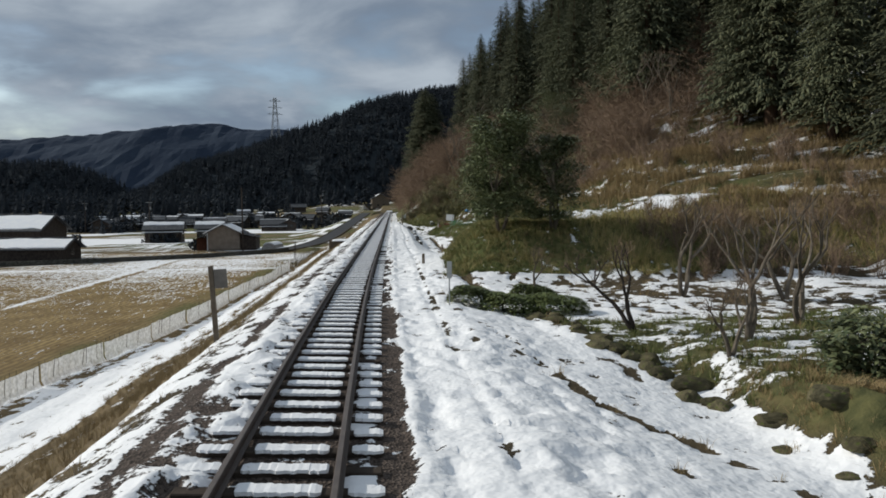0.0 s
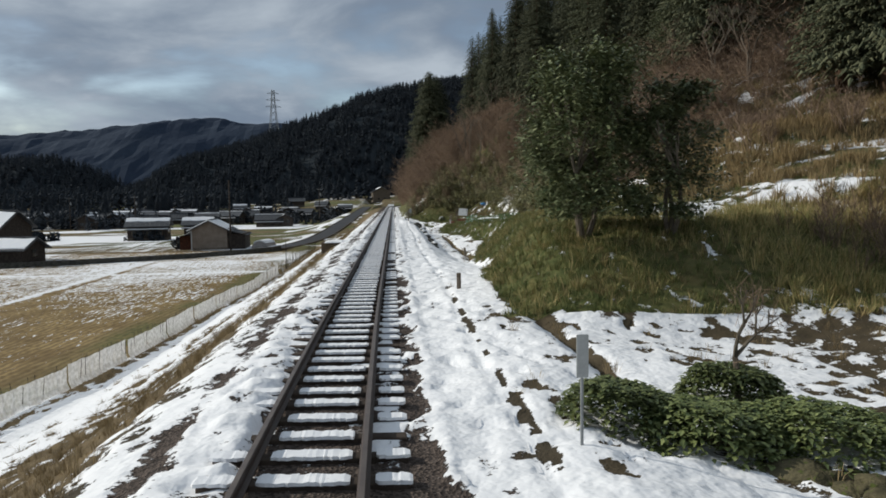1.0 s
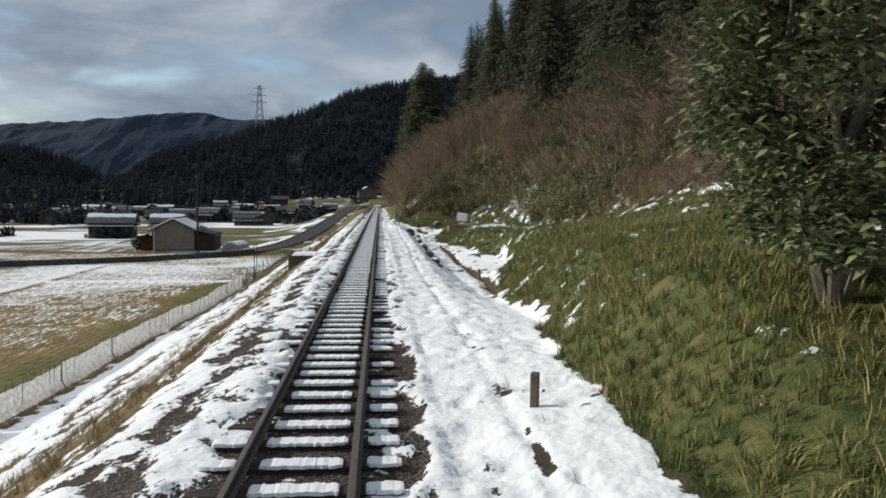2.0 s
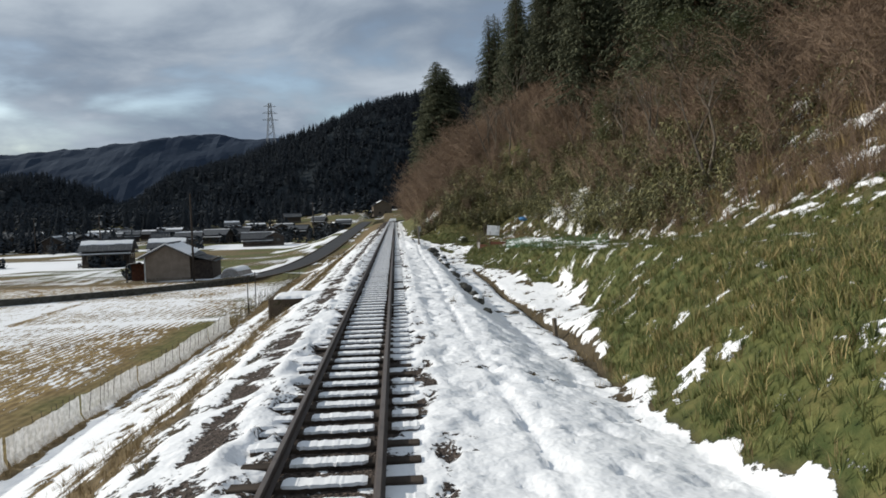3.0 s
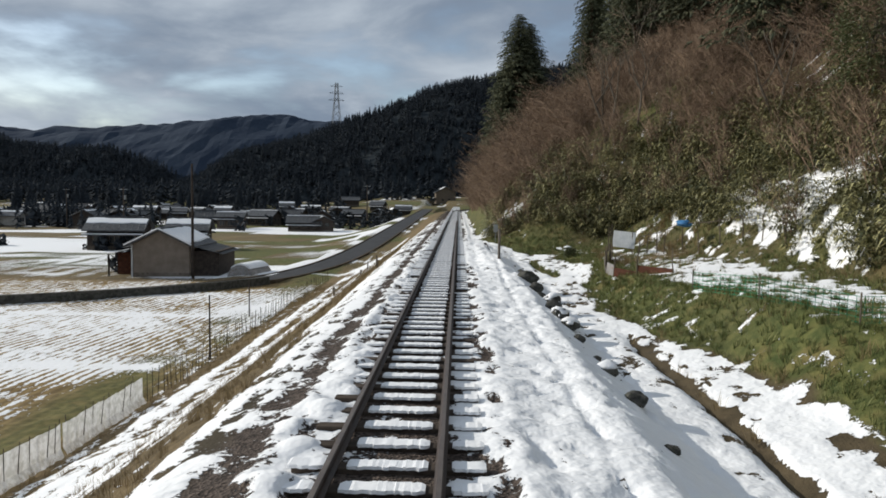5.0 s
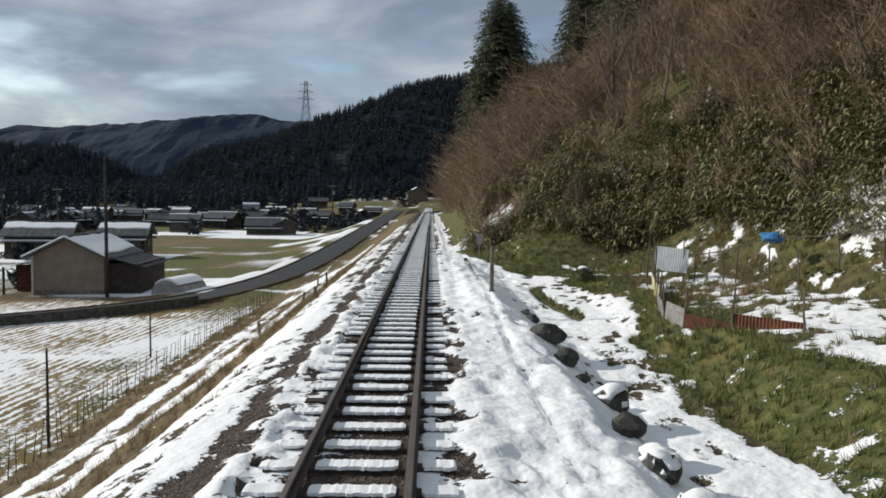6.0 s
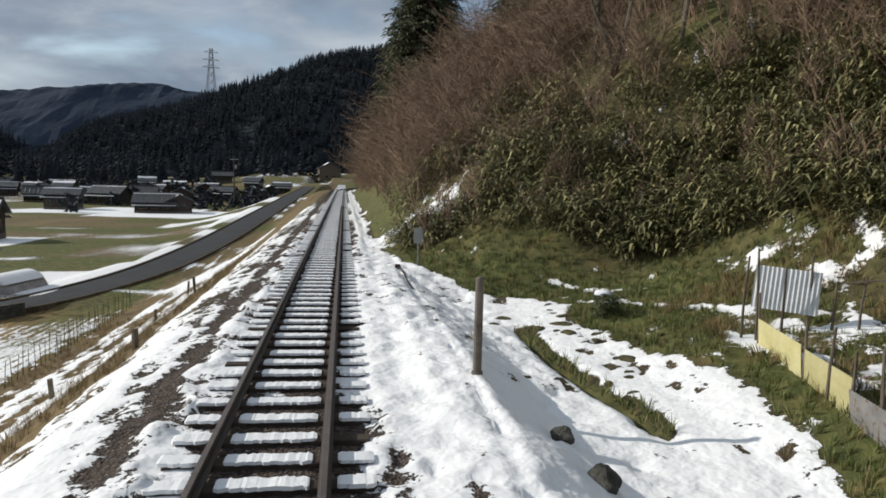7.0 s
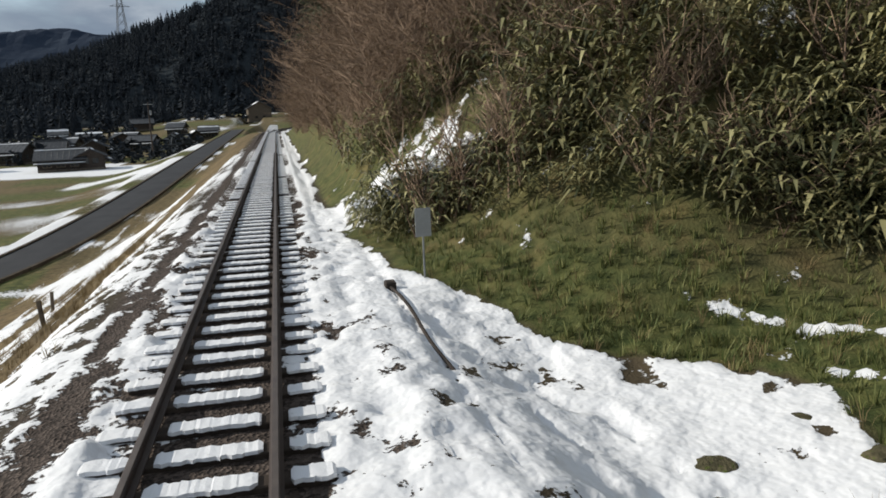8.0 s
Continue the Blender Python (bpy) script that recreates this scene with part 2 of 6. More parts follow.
M_WHITENET = material("white_crop_net", net_build, 0.7, 0.2)
# Haze and shade over the far woods painted in as dull blue-grey.
M_HAZYTREE = material("hazy_far_conifer", foliage((0.030, 0.036, 0.044), (0.046, 0.053, 0.060), 0.0), 0.95, 0.05)
M_HAZYWOOD = material("hazy_far_forest", two_tone((0.022, 0.028, 0.033), (0.038, 0.045, 0.050), 0.03, 1.0, 0.35), 0.95, 0.05)


# ---- shaping helpers ----
def finish(bm, name, mat, smooth=False):
    me = bpy.data.meshes.new(name)
    bm.to_mesh(me)
    bm.free()
    me.materials.append(mat)
    if smooth:
        me.shade_smooth()
    return me


def mesh_of(name, verts, faces, mat, smooth=False):
    me = bpy.data.meshes.new(name)
    me.from_pydata(verts, [], faces)
    me.materials.append(mat)
    if smooth:
        me.shade_smooth()
    return me


def part(name, bm, mat, parent, label="", smooth=False):
    me = bm if isinstance(bm, bpy.types.Mesh) else finish(bm, name, mat, smooth)
    ob = new(name, me)
    ob.parent = parent
    return tagged(ob, label)


def holder(name, label, category, m=None, group="", kind=""):
    ob = new(name)
    ob.empty_display_size = 0.2
    if m is not None:
        ob.matrix_world = m
    return tagged(ob, label, category, group, kind)


def box(bm, x0, x1, y0, y1, z0, z1, bevel=0.0):
    v = [bm.verts.new((x, y, z)) for x in (x0, x1) for y in (y0, y1) for z in (z0, z1)]
    fs = [bm.faces.new([v[i] for i in f]) for f in ((0, 1, 3, 2), (4, 6, 7, 5), (0, 4, 5, 1), (2, 3, 7, 6), (0, 2, 6, 4), (1, 5, 7, 3))]
    if bevel:
        bmesh.ops.bevel(bm, geom=list({e for f in fs for e in f.edges}), offset=bevel, segments=1, affect="EDGES")
    return v


def boxed(x0, x1, y0, y1, z0, z1, bevel=0.0):
    bm = bmesh.new()
    box(bm, x0, x1, y0, y1, z0, z1, bevel)
    return bm


def tube(bm, a, b, r0, r1, sides=7):
    a, b = Vector(a), Vector(b)
    q = (b - a).to_track_quat("Z", "Y")
    rings = [[bm.verts.new(c + q @ Vector((r * math.cos(k * math.tau / sides), r * math.sin(k * math.tau / sides), 0))) for k in range(sides)] for c, r in ((a, r0), (b, r1))]
    for k in range(sides):
        bm.faces.new((rings[0][k], rings[0][k - sides + 1], rings[1][k - sides + 1], rings[1][k]))
    bm.faces.new(rings[1])
    bm.faces.new(rings[0][::-1])


def scatter(name, label, category, template, spots, mat, kind="stuff"):
    """Many copies of one small plant, joined; template is (verts, faces), spots rows of x, y, z, size, turn, lean."""
    tv, tf = np.array(template[0]), template[1]
    spots = np.array(spots)
    n, m = len(spots), len(tv)
    c, s = np.cos(spots[:, 4])[:, None], np.sin(spots[:, 4])[:, None]
    size = spots[:, 3][:, None]
    x, y, z = tv[:, 0][None] * size, tv[:, 1][None] * size, tv[:, 2][None] * size
    x = x + z * spots[:, 5][:, None]
    out = np.stack([x * c - y * s + spots[:, 0][:, None], x * s + y * c + spots[:, 1][:, None], z + spots[:, 2][:, None]], -1).reshape(-1, 3)
    k = len(tf[0])
    faces = (np.array(tf)[None] + (np.arange(n) * m)[:, None, None]).reshape(-1, k)
    me = bpy.data.meshes.new(name)
    me.vertices.add(len(out))
    me.vertices.foreach_set("co", out.ravel().astype(np.float32))
    me.loops.add(faces.size)
    me.loops.foreach_set("vertex_index", faces.ravel().astype(np.int32))
    me.polygons.add(len(faces))
    me.polygons.foreach_set("loop_start", np.arange(0, faces.size, k, dtype=np.int32))
    me.update(calc_edges=True)
    me.materials.append(mat)
    return tagged(new(name, me), label, category, kind=kind)


LATTICE = np.random.RandomState(7).rand(64, 256, 256)


def fbm(x, y, scale, seed=0, octaves=4):
    """Smooth lattice noise in 0..1 for arrays of places; scale is the size of the largest features in metres."""
    total, amp, norm = 0.0, 1.0, 0.0
    for o in range(octaves):
        u, v = x / scale * 2 ** o + 37.7 * o + seed * 13.3, y / scale * 2 ** o + 11.3 * o
        i, j = np.floor(u).astype(int), np.floor(v).astype(int)
        fu, fv = u - i, v - j
        fu, fv = fu * fu * (3 - 2 * fu), fv * fv * (3 - 2 * fv)
        g = LATTICE[(seed * 5 + o) % 64]
        a, b = g[i % 256, j % 256], g[(i + 1) % 256, j % 256]
        c, d = g[i % 256, (j + 1) % 256], g[(i + 1) % 256, (j + 1) % 256]
        total = total + amp * (a * (1 - fu) * (1 - fv) + b * fu * (1 - fv) + c * (1 - fu) * fv + d * fu * fv)
        norm, amp = norm + amp, amp * 0.5
    return total / norm


def step(a, b, x):
    t = np.clip((x - a) / (b - a), 0, 1)
    return t * t * (3 - 2 * t)


# ---- the lie of the land ----
CURVE, BEND_END, CANT = 0.50, 32.0, 0.065


def centre(y):
    """The track's middle: the end of a right-hand bend, then straight."""
    return np.where(y < BEND_END, CURVE * ((BEND_END - np.minimum(y, BEND_END)) / BEND_END) ** 2, 0.0025 * np.clip(y - 205, 0, 150) ** 2)


def lean_z(x, y):
    """How far the canted track is lifted at x (from its middle)."""
    return CANT * np.clip((BEND_END - y) / BEND_END, 0, 1.2) * (0.566 - np.clip(x, -1.6, 1.6)) * step(2.6, 1.6, np.abs(x))


LEFT = ((-1.55, -0.24), (-2.4, -0.42), (-3.0, -0.72), (-4.6, -1.83), (-6.5, -3.16), (-7.5, -3.85), (-8.8, -4.28), (-10.0, -4.72), (-10.8, -4.93), (-11.6, -4.97), (-12.4, -5.06), (-13.2, -5.1), (-30, -5.15))
RIGHT = {
    -5: ((1.55, -0.24), (3, -0.25), (5.5, -0.9), (7.0, -1.25), (7.5, -1.2), (8.3, -0.5), (22, -0.4), (34, 4), (60, 24)),
    12: ((1.55, -0.24), (3, -0.22), (5.2, -0.75), (6.8, -1.1), (7.3, -1.05), (8.0, -0.55), (22, -0.3), (32, 4.5), (60, 26)),
    18: ((1.55, -0.24), (3, -0.12), (4.4, -0.42), (4.9, -0.5), (5.5, -0.42), (6.2, -0.45), (22, -0.35), (30, 5.0), (60, 27)),
    25.6: ((1.55, -0.24), (3, -0.06), (4.0, -0.08), (5.5, -0.25), (7, -0.4), (9.0, -0.45), (20, -0.3), (28, 5.2), (60, 28)),
    32.0: ((1.55, -0.24), (3, -0.04), (3.8, 0.1), (5.2, 1.5), (7, 1.75), (12, 1.8), (20, 2.0), (32, 2.6), (38, 6), (60, 22)),
    40: ((1.55, -0.24), (2.8, -0.15), (4.4, -0.25), (6.0, 1.4), (8, 1.9), (13, 2.4), (18, 3.8), (32, 4.8), (38, 8), (60, 25)),
    50: ((1.55, -0.24), (2.9, -0.25), (4.2, -0.75), (5.0, -0.7), (7.4, 1.5), (12, 2.0), (17, 4.8), (28, 7.6), (38, 11.5), (60, 29)),
    58: ((1.55, -0.24), (3.0, -0.3), (4.2, -1.0), (5.4, -1.1), (7.2, -0.85), (8.8, 1.2), (12, 1.6), (15, 3.4), (22, 8.4), (32, 11.5), (60, 33)),
    66: ((1.55, -0.24), (3.0, -0.32), (4.3, -1.12), (5.6, -1.2), (7.9, -0.95), (8.8, 0.6), (12.3, 0.75), (14.5, 3.2), (22, 9.5), (60, 37)),
    74: ((1.55, -0.24), (3.0, -0.3), (4.2, -1.05), (5.6, -1.05), (6.8, -0.8), (7.9, 0.4), (12.4, 0.65), (14.2, 3.2), (22, 10), (60, 38)),
    82: ((1.55, -0.24), (3.0, -0.25), (4.2, -0.95), (5.9, -0.85), (7.1, -0.05), (9, 0.2), (12.3, 0.6), (14, 3.3), (22, 10.5), (60, 39)),
    91: ((1.55, -0.22), (1.95, -0.04), (2.6, -0.04), (3.75, -0.7), (4.4, -0.75), (5.8, -0.65), (7.2, -0.15), (11, 0.35), (12.6, 2.2), (22, 11), (60, 40)),
    100: ((1.55, -0.22), (1.9, -0.1), (2.3, -0.18), (3.7, -0.62), (4.8, -0.62), (6.5, -0.4), (8.4, -0.05), (10, 0.9), (13, 4.4), (22, 12.5), (60, 42)),
    107: ((1.55, -0.24), (2.4, -0.2), (3.4, 0.0), (4.6, 0.7), (7, 3.0), (9, 4.9), (12, 8.0), (22, 16), (60, 44)),
    118: ((1.55, -0.24), (2.2, -0.2), (2.8, 0.3), (4.2, 2.5), (7, 5.8), (9, 7.8), (12, 10.6), (22, 18.5), (60, 46)),
    150: ((1.55, -0.24), (2.2, -0.2), (2.8, 0.5), (4.2, 3.4), (7, 7.0), (12, 11.5), (22, 19), (60, 46)),
    190: ((1.55, -0.24), (2.3, -0.2), (3.0, 0.5), (5, 3.4), (9, 6.5), (14, 9), (22, 12), (60, 34)),
    260: ((1.55, -0.24), (2.4, -0.2), (3.2, 0.4), (5, 2.4), (9, 4.5), (22, 9), (60, 26)),
}
ROAD = ((-60, 96, -5.0), (-33, 109, -5.0), (-20, 119.5, -4.95), (-14.5, 130, -4.7), (-11.6, 147, -4.0), (-10.2, 186, -2.8), (-9.6, 235, -1.8), (-9.4, 300, -1.0))


def height(x, y):
    """The ground's height without snow, for arrays."""
    u = x - centre(y)
    left = np.interp(-u, [-a for a, _ in LEFT], [b for _, b in LEFT])
    # beyond the field the land comes up to the track
    left = left * (1 - 0.9 * step(128, 250, y) * step(-26, -9, u)) - 0.4 * step(128, 200, y) * (u < -2)
    left = left * (1 - step(300, 520, y) * .8)
    keys = sorted(RIGHT)
    cols = np.array([np.interp(u, [a for a, _ in RIGHT[k]], [b for _, b in RIGHT[k]]) for k in keys])
    pos = np.interp(y, keys, range(len(keys)))
    i = np.minimum(pos.astype(int), len(keys) - 2)
    f = pos - i
    f = f * f * (3 - 2 * f)
    right = np.take_along_axis(cols, i[None], 0)[0] * (1 - f) + np.take_along_axis(cols, i[None] + 1, 0)[0] * f
    right = right + 0.22 * np.clip(u - 60, 0, 400)
    z = np.where(u < 0, left, right) + 4.8 * step(330, 410, y) * step(70, 25, np.abs(x + 5))
    # the bed under the sleepers
    z = np.where(np.abs(u) < 1.55, -0.215, z) + lean_z(u, y)
    rough = step(1.7, 4.0, np.abs(u)) * (1 - step(-12.2, -13.0, u) * 0.8)
    z = z + rough * (fbm(x, y, 2.6, 3) - 0.5) * 0.22 + step(8, 20, u) * (fbm(x, y, 9, 4) - 0.5) * 1.4
    # the hill behind the orchard climbs in low terraces
    terraced = step(30, 34, y) * step(66, 57, y) * step(13, 17, u) * step(34, 30, u)
    z = z - terraced * .2 * np.sin(z * math.tau / 1.5)
    # an earthy hump at the foot of the orchard
    z = z + (.30 + .5 * (fbm(x, y, .9, 66, 2) - .5)) * np.exp(-((u - 8.1) / 1.0) ** 2 - ((y - 9.6) / 2.0) ** 2)
    # the road's bed
    rx, ry, rz = zip(*ROAD)
    road_x, road_z = np.interp(y, ry, rx), np.interp(y, ry, rz)
    near = step(5.5, 2.6, np.abs(x - road_x)) * (y > 124)
    return z * (1 - near) + (road_z - 0.05) * near


def ground_at(x, y):
    return float(height(np.array([float(x)]), np.array([float(y)]))[0])


def foot(y):
    """How far from the track the wooded slope begins."""
    return np.interp(y, [30, 40, 50, 62, 75, 84, 92, 97, 99, 101, 103, 105, 107, 109, 112, 130, 300], [26, 18, 14.2, 12.8, 12.4, 12.4, 11.9, 10.9, 10.1, 8.6, 6.9, 5.1, 3.2, 2.7, 2.7, 2.6, 2.6])


def drift(x, y):
    """Where the lower slope is open and holds snow."""
    d = x - foot(y)
    n = .45 * (fbm(x, y, 1.2, 38, 3) - .5)
    patch = 0
    for xa, ya, xb, yb, w in ((12.6, 94.8, 14.3, 85.8, .55), (14.3, 86.6, 12.3, 82.6, .55), (13.4, 83.6, 12.6, 80.6, .42), (14.0, 81.4, 16.2, 76.4, .4), (13.1, 79.4, 14.2, 74.6, .4), (15.4, 84, 17.4, 78, .38), (13.6, 72, 15.6, 67, .45), (15.8, 69, 18.2, 64, .4), (12.6, 90.4, 12.9, 86, .32), (16.4, 63.2, 17.4, 58.9, .6), (15.1, 57.6, 15.5, 55.9, .55), (15.0, 74.2, 13.6, 76.4, .36)):
        t = np.clip(((x - xa) * (xb - xa) + (y - ya) * (yb - ya)) / ((xb - xa) ** 2 + (yb - ya) ** 2), 0, 1)
        w = w * .56
        patch = np.maximum(patch, step(w + .12, w - .16, np.hypot(x - xa - (xb - xa) * t, y - ya - (yb - ya) * t) + n))
    return np.maximum(patch, step(92, 84, y) * step(.68, .71, fbm(x * .8 + y * .45, y * .55 - x * .5, 3.4, 38, 3)) * step(8, 6.5, d))


def bush_gap(x, y):
    """Clear ground round the snow-laden bushes."""
    t = np.clip(((x - 2.9) * 2.4 + (y - 112) * -1.6) / 8.3, 0, 1)
    return step(1.1, 1.7, np.hypot(x - 2.9 - 2.4 * t, (y - 112 + 1.6 * t) * .55))


def snow_edge(y):
    """How far to the right of the track the open snow reaches."""
    return np.interp(y, [-5, 9, 11, 13.2, 16.5, 18.5, 19.2, 26.8, 27.3, 33, 38, 41, 46, 48, 50, 55.6, 62, 65.5, 70, 73, 77, 80, 84, 87, 89, 92, 95, 96.6, 99, 100.3, 101.5, 104, 108, 115, 300],
                     [7.2, 7.3, 7.4, 6.9, 5.8, 5.0, 24, 24, 3.5, 3.5, 4.1, 4.6, 4.5, 4.55, 5.0, 6.6, 8.1, 7.9, 7.1, 6.6, 6.1, 5.6, 5.3, 5.6, 6.2, 6.75, 6.2, 5.9, 5.9, 5.2, 4.3, 3.3, 2.3, 2.1, 2.0])


def drain(y):
    """The little ditch on the right."""
    return np.interp(y, [20, 24.5, 29, 47, 49, 51, 54, 59, 70, 75, 80, 91.5, 93, 98, 103], [4.4, 4.14, 3.95, 4.7, 4.8, 5.0, 5.2, 5.42, 5.42, 5.3, 5.05, 5.0, 4.72, 4.49, 4.4])


def ditched(y):
    """Where the ditch is open."""
    return step(20, 22, y) * step(30.5, 29, y) + step(46.5, 48, y) * step(79, 75, y) + step(89, 91, y) * step(97.5, 96, y)


def fence_line(y):
    """Where the net along the field stands."""
    return np.interp(y, [0, 29, 34, 38, 44, 50, 62, 68, 74, 85, 100, 125], [-15.5, -13.9, -13.5, -12.8, -12.1, -11.55, -11.35, -10.95, -10.5, -10.25, -10.6, -10.8])


# strips of snow, gravel and dead grass down the left bank, at three stretches of the line
BANDS = (
    ((-20, 14, 55), ((1.5, .66), (1.64, .39), (1.84, .39), (1.98, .64), (3.1, .66), (3.35, .24), (4.5, .17), (8.5, .17), (9.0, .62), (9.6, .76), (11.0, .76), (11.5, .34), (13, .36), (40, .44))),
    ((14, 55, 88), ((1.4, .60), (1.54, .40), (1.85, .40), (2.05, .58), (2.75, .60), (3.0, .28), (4.5, .25), (4.8, .62), (5.9, .66), (6.1, .38), (6.3, .64), (8.15, .68), (8.4, .38), (8.6, .66), (9.4, .76), (10.3, .72), (10.6, .30), (11.2, .32), (13, .38), (40, .41))),
    ((55, 88, 300), ((1.4, .60), (1.52, .35), (1.74, .35), (1.9, .64), (3.3, .66), (3.5, .20), (5.2, .18), (5.45, .66), (7.5, .68), (7.75, .40), (8.05, .42), (8.25, .68), (9.1, .68), (9.4, .34), (10.9, .30), (11.4, .50), (13, .50), (40, .50))),
)


def covers(x, y):
    """Snow, gravel, dry grass, green grass and field, each 0..1."""
    u = x - centre(y)
    fx = fence_line(y)
    v = np.where(u > -9, u, np.where(u > fx, -9 + (u + 9) * 2.05 / (-9 - fx), -11.05 + u - fx))
    n1, n2, n3 = fbm(x, y, 1.0, 11), fbm(x, y * 0.7, 0.30, 12, 2), fbm(x, y, 5.0, 13, 3)
    n = np.where(u < 0, 0.22 * n1 + 0.68 * n2 + 0.10 * n3, 0.30 * n1 + 0.50 * n2 + 0.20 * n3)
    plain = np.maximum(step(-11.2, -11.8, v), step(116, 124, y))
    n = np.where(u > snow_edge(y), .20 * n1 + .74 * n2 + .06 * n3, n)
    n = np.where((u > snow_edge(y) - .2) & (y < 27.5) & (y > 2), .12 * n1 + .42 * fbm(x * .5, y * 1.1, .40, 59, 2) + .40 * fbm(x * .6, y, .17, 67, 2) + .06 * n3, n)
    n = n * (1 - plain) + plain * (.5 + .38 * (fbm(x, y, 6.0, 14, 3) - .5))
    inner = ((0, .30), (.5, .30), (.62, .36), (.75, .60), (1.0, .64))
    streak = fbm(x, y * .10, .34, 54, 3) - .5
    n = n + np.where((u < -2.0) & (u > fx), .55, 0) * streak
    c_left = 0
    for (a, b, c), bands in BANDS:
        table = inner + bands
        wave = -v + .22 * (fbm(y, y * 0, 5.0, 20, 2) - .5) * step(1.4, 2.0, -u)
        c_left = c_left + np.interp(wave, [p for p, _ in table], [q for _, q in table]) * np.interp(y, [a, b, c], [0, 1, 0], *((1, 0) if a < 0 else (0, 1) if c > 200 else (0, 0)))
    strip = np.interp(y, [0, 25, 32, 40, 60, 75, 88, 95, 102, 106, 115], [.33, .36, .42, .54, .52, .50, .62, .70, .70, .54, .5])
    c_right = np.interp(u, [0, .5, .62, .78, .95], [.30, .30, .44, .50, .52])
    c_right = np.where(u > .95, strip + (.70 - strip) * step(1.25, 1.55, u), c_right)
    c_right = c_right + .09 * step(88, 91, y) * step(100, 98, y) * step(3.2, 4.2, u) - .07 * step(3.6, 5.0, u) - .34 * np.exp(-((u - 3.2) / .3) ** 2 - ((y - 26.7) / 1.3) ** 2) * step(.4, .5, fbm(x, y, .8, 61, 2))
    c_right = c_right - .62 * np.exp(-((u - drain(y) - .08) / (.10 + .08 * step(84, 92, y))) ** 2) * ditched(y)
    c_right = c_right - (.2 + .3 * step(16, 20, y)) * np.exp(-((u - 2.5) / .07) ** 2) * step(6, 8, y) * step(33, 30, y) * step(.46, .56, fbm(x, y, .45, 56, 2))
    c_right = c_right - .10 * step(7, 9, u) * step(18, 19.5, y) * step(27.5, 27, y)
    trail = np.interp(y, [7, 8.4, 9.8, 11.2, 14.1, 18, 24], [6.2, 6.05, 5.5, 4.7, 3.95, 3.2, 2.75])
    c_right = c_right - .42 * np.exp(-((u - trail) / .17) ** 2) * step(6, 7.5, y) * step(24, 20, y) * step(.42, .52, fbm(x, y, .26, 34, 2))
    prints = step(.66, .74, fbm(x, y * .6, .30, 50, 2)) * step(5.2, 5.5, u) + .7 * step(.66, .74, fbm(x, y * .6, .3, 51, 2)) * step(3.9, 4.3, u) * step(.4, .6, fbm(x, y, 3.0, 52, 2))
    c_right = c_right - .26 * np.clip(prints, 0, 1) * step(18, 20, y)
    ledge = step(8.6, 9.6, u) * step(31.5, 33, y) * step(40, 38, y) * step(18, 16, u)
    edge = snow_edge(y) + 1.1 * (fbm(x, y, 2.2, 16, 3) - .5)
    out = step(-.12, .2, u - edge)
    orchard = step(27.2, 26.4, y)
    beyond = .345 - .06 * step(36, 42, y) * step(96, 88, y) - .12 * step(27.4, 28, y) * step(37, 35, y) + .12 * orchard + .03 * step(46, 52, y) * step(84, 80, y)
    garden = step(80, 84, y) * step(97, 93, y) * step(7.4, 8.0, u) * step(11.6, 10.6, u)
    crest = np.interp(y, [60, 66, 70, 77, 85, 90], [9.3, 9.0, 8.4, 7.8, 7.2, 7.4])
    plot = step(58, 61, y) * step(88, 85, y) * step(.25, .7, u - crest) * step(12.9, 12.3, u)
    furrow = step(.3, .9, np.sin((x * .95 + y * .3) * 5.2 + 2.5 * fbm(x, y, 3.0, 19, 2))) * step(86, 74, y)
    beyond = beyond + .18 * garden * (1 - plot) + plot * (.36 - .14 * furrow - .08 * step(.5, .6, fbm(x, y, 1.6, 49, 2)))
    for xa, ya, xb, k in ((6.2, 101.5, 8.5, -1.27), (6.3, 99.8, 8.9, -1.85)):
        bar = ya + k * (x - xa) + .3 * (fbm(x, y, 1.2, 32, 2) - .5)
        beyond = beyond + (.66 - .34 * step(.5, .62, fbm(x, y, .7, 71, 2))) * np.exp(-((y - bar) / .34) ** 2) * step(xa - .3, xa + .3, x) * step(xb + .3, xb - .3, x)
    beyond = beyond + .27 * ledge + .34 * np.exp(-((y - 37.2 - .9 * (fbm(x, y, 3.0, 63, 2) - .5)) / .7) ** 2) * step(16, 18, u) * step(24, 21, u)
    beyond = beyond - .24 * step(6.3, 7.1, u + .8 * (fbm(x, y, 1.1, 64, 2) - .5)) * step(12.8, 11.4, y)
    beyond = beyond - .23 * step(94, 97, y) * step(112, 108, y) * step(12, 10, u)
    hillside = step(-1.6, -.6, u - foot(y))
    terrace = step(62, 56, y) * (.34 + .30 * step(.55, .85, np.cos(height(x, y) * math.tau / 1.5 - .5)) * (fbm(x, y * .6, 2.2, 30, 3) > .46) * step(30, 26, x))
    beyond = beyond * (1 - hillside) + hillside * np.maximum(.385 - .13 * step(97, 101, y), terrace)
    c_right = c_right * (1 - out) + beyond * out
    snow = np.where(u < 0, c_left, c_right)
    snow = snow - .17 * step(80, 50, y) * step(-11.3, -11.9, v)
    snow = np.where((u > foot(y)) & (y < 97) & (y > 54), np.maximum(snow, .34 + .42 * drift(x, y)), snow)
    snow = snow + .55 * np.exp(-((.5 * (x - 3.6) + .87 * (y - 111.5)) / 1.3) ** 2 - ((.87 * (x - 3.6) - .5 * (y - 111.5)) / 1.7) ** 2) * (u > 2)
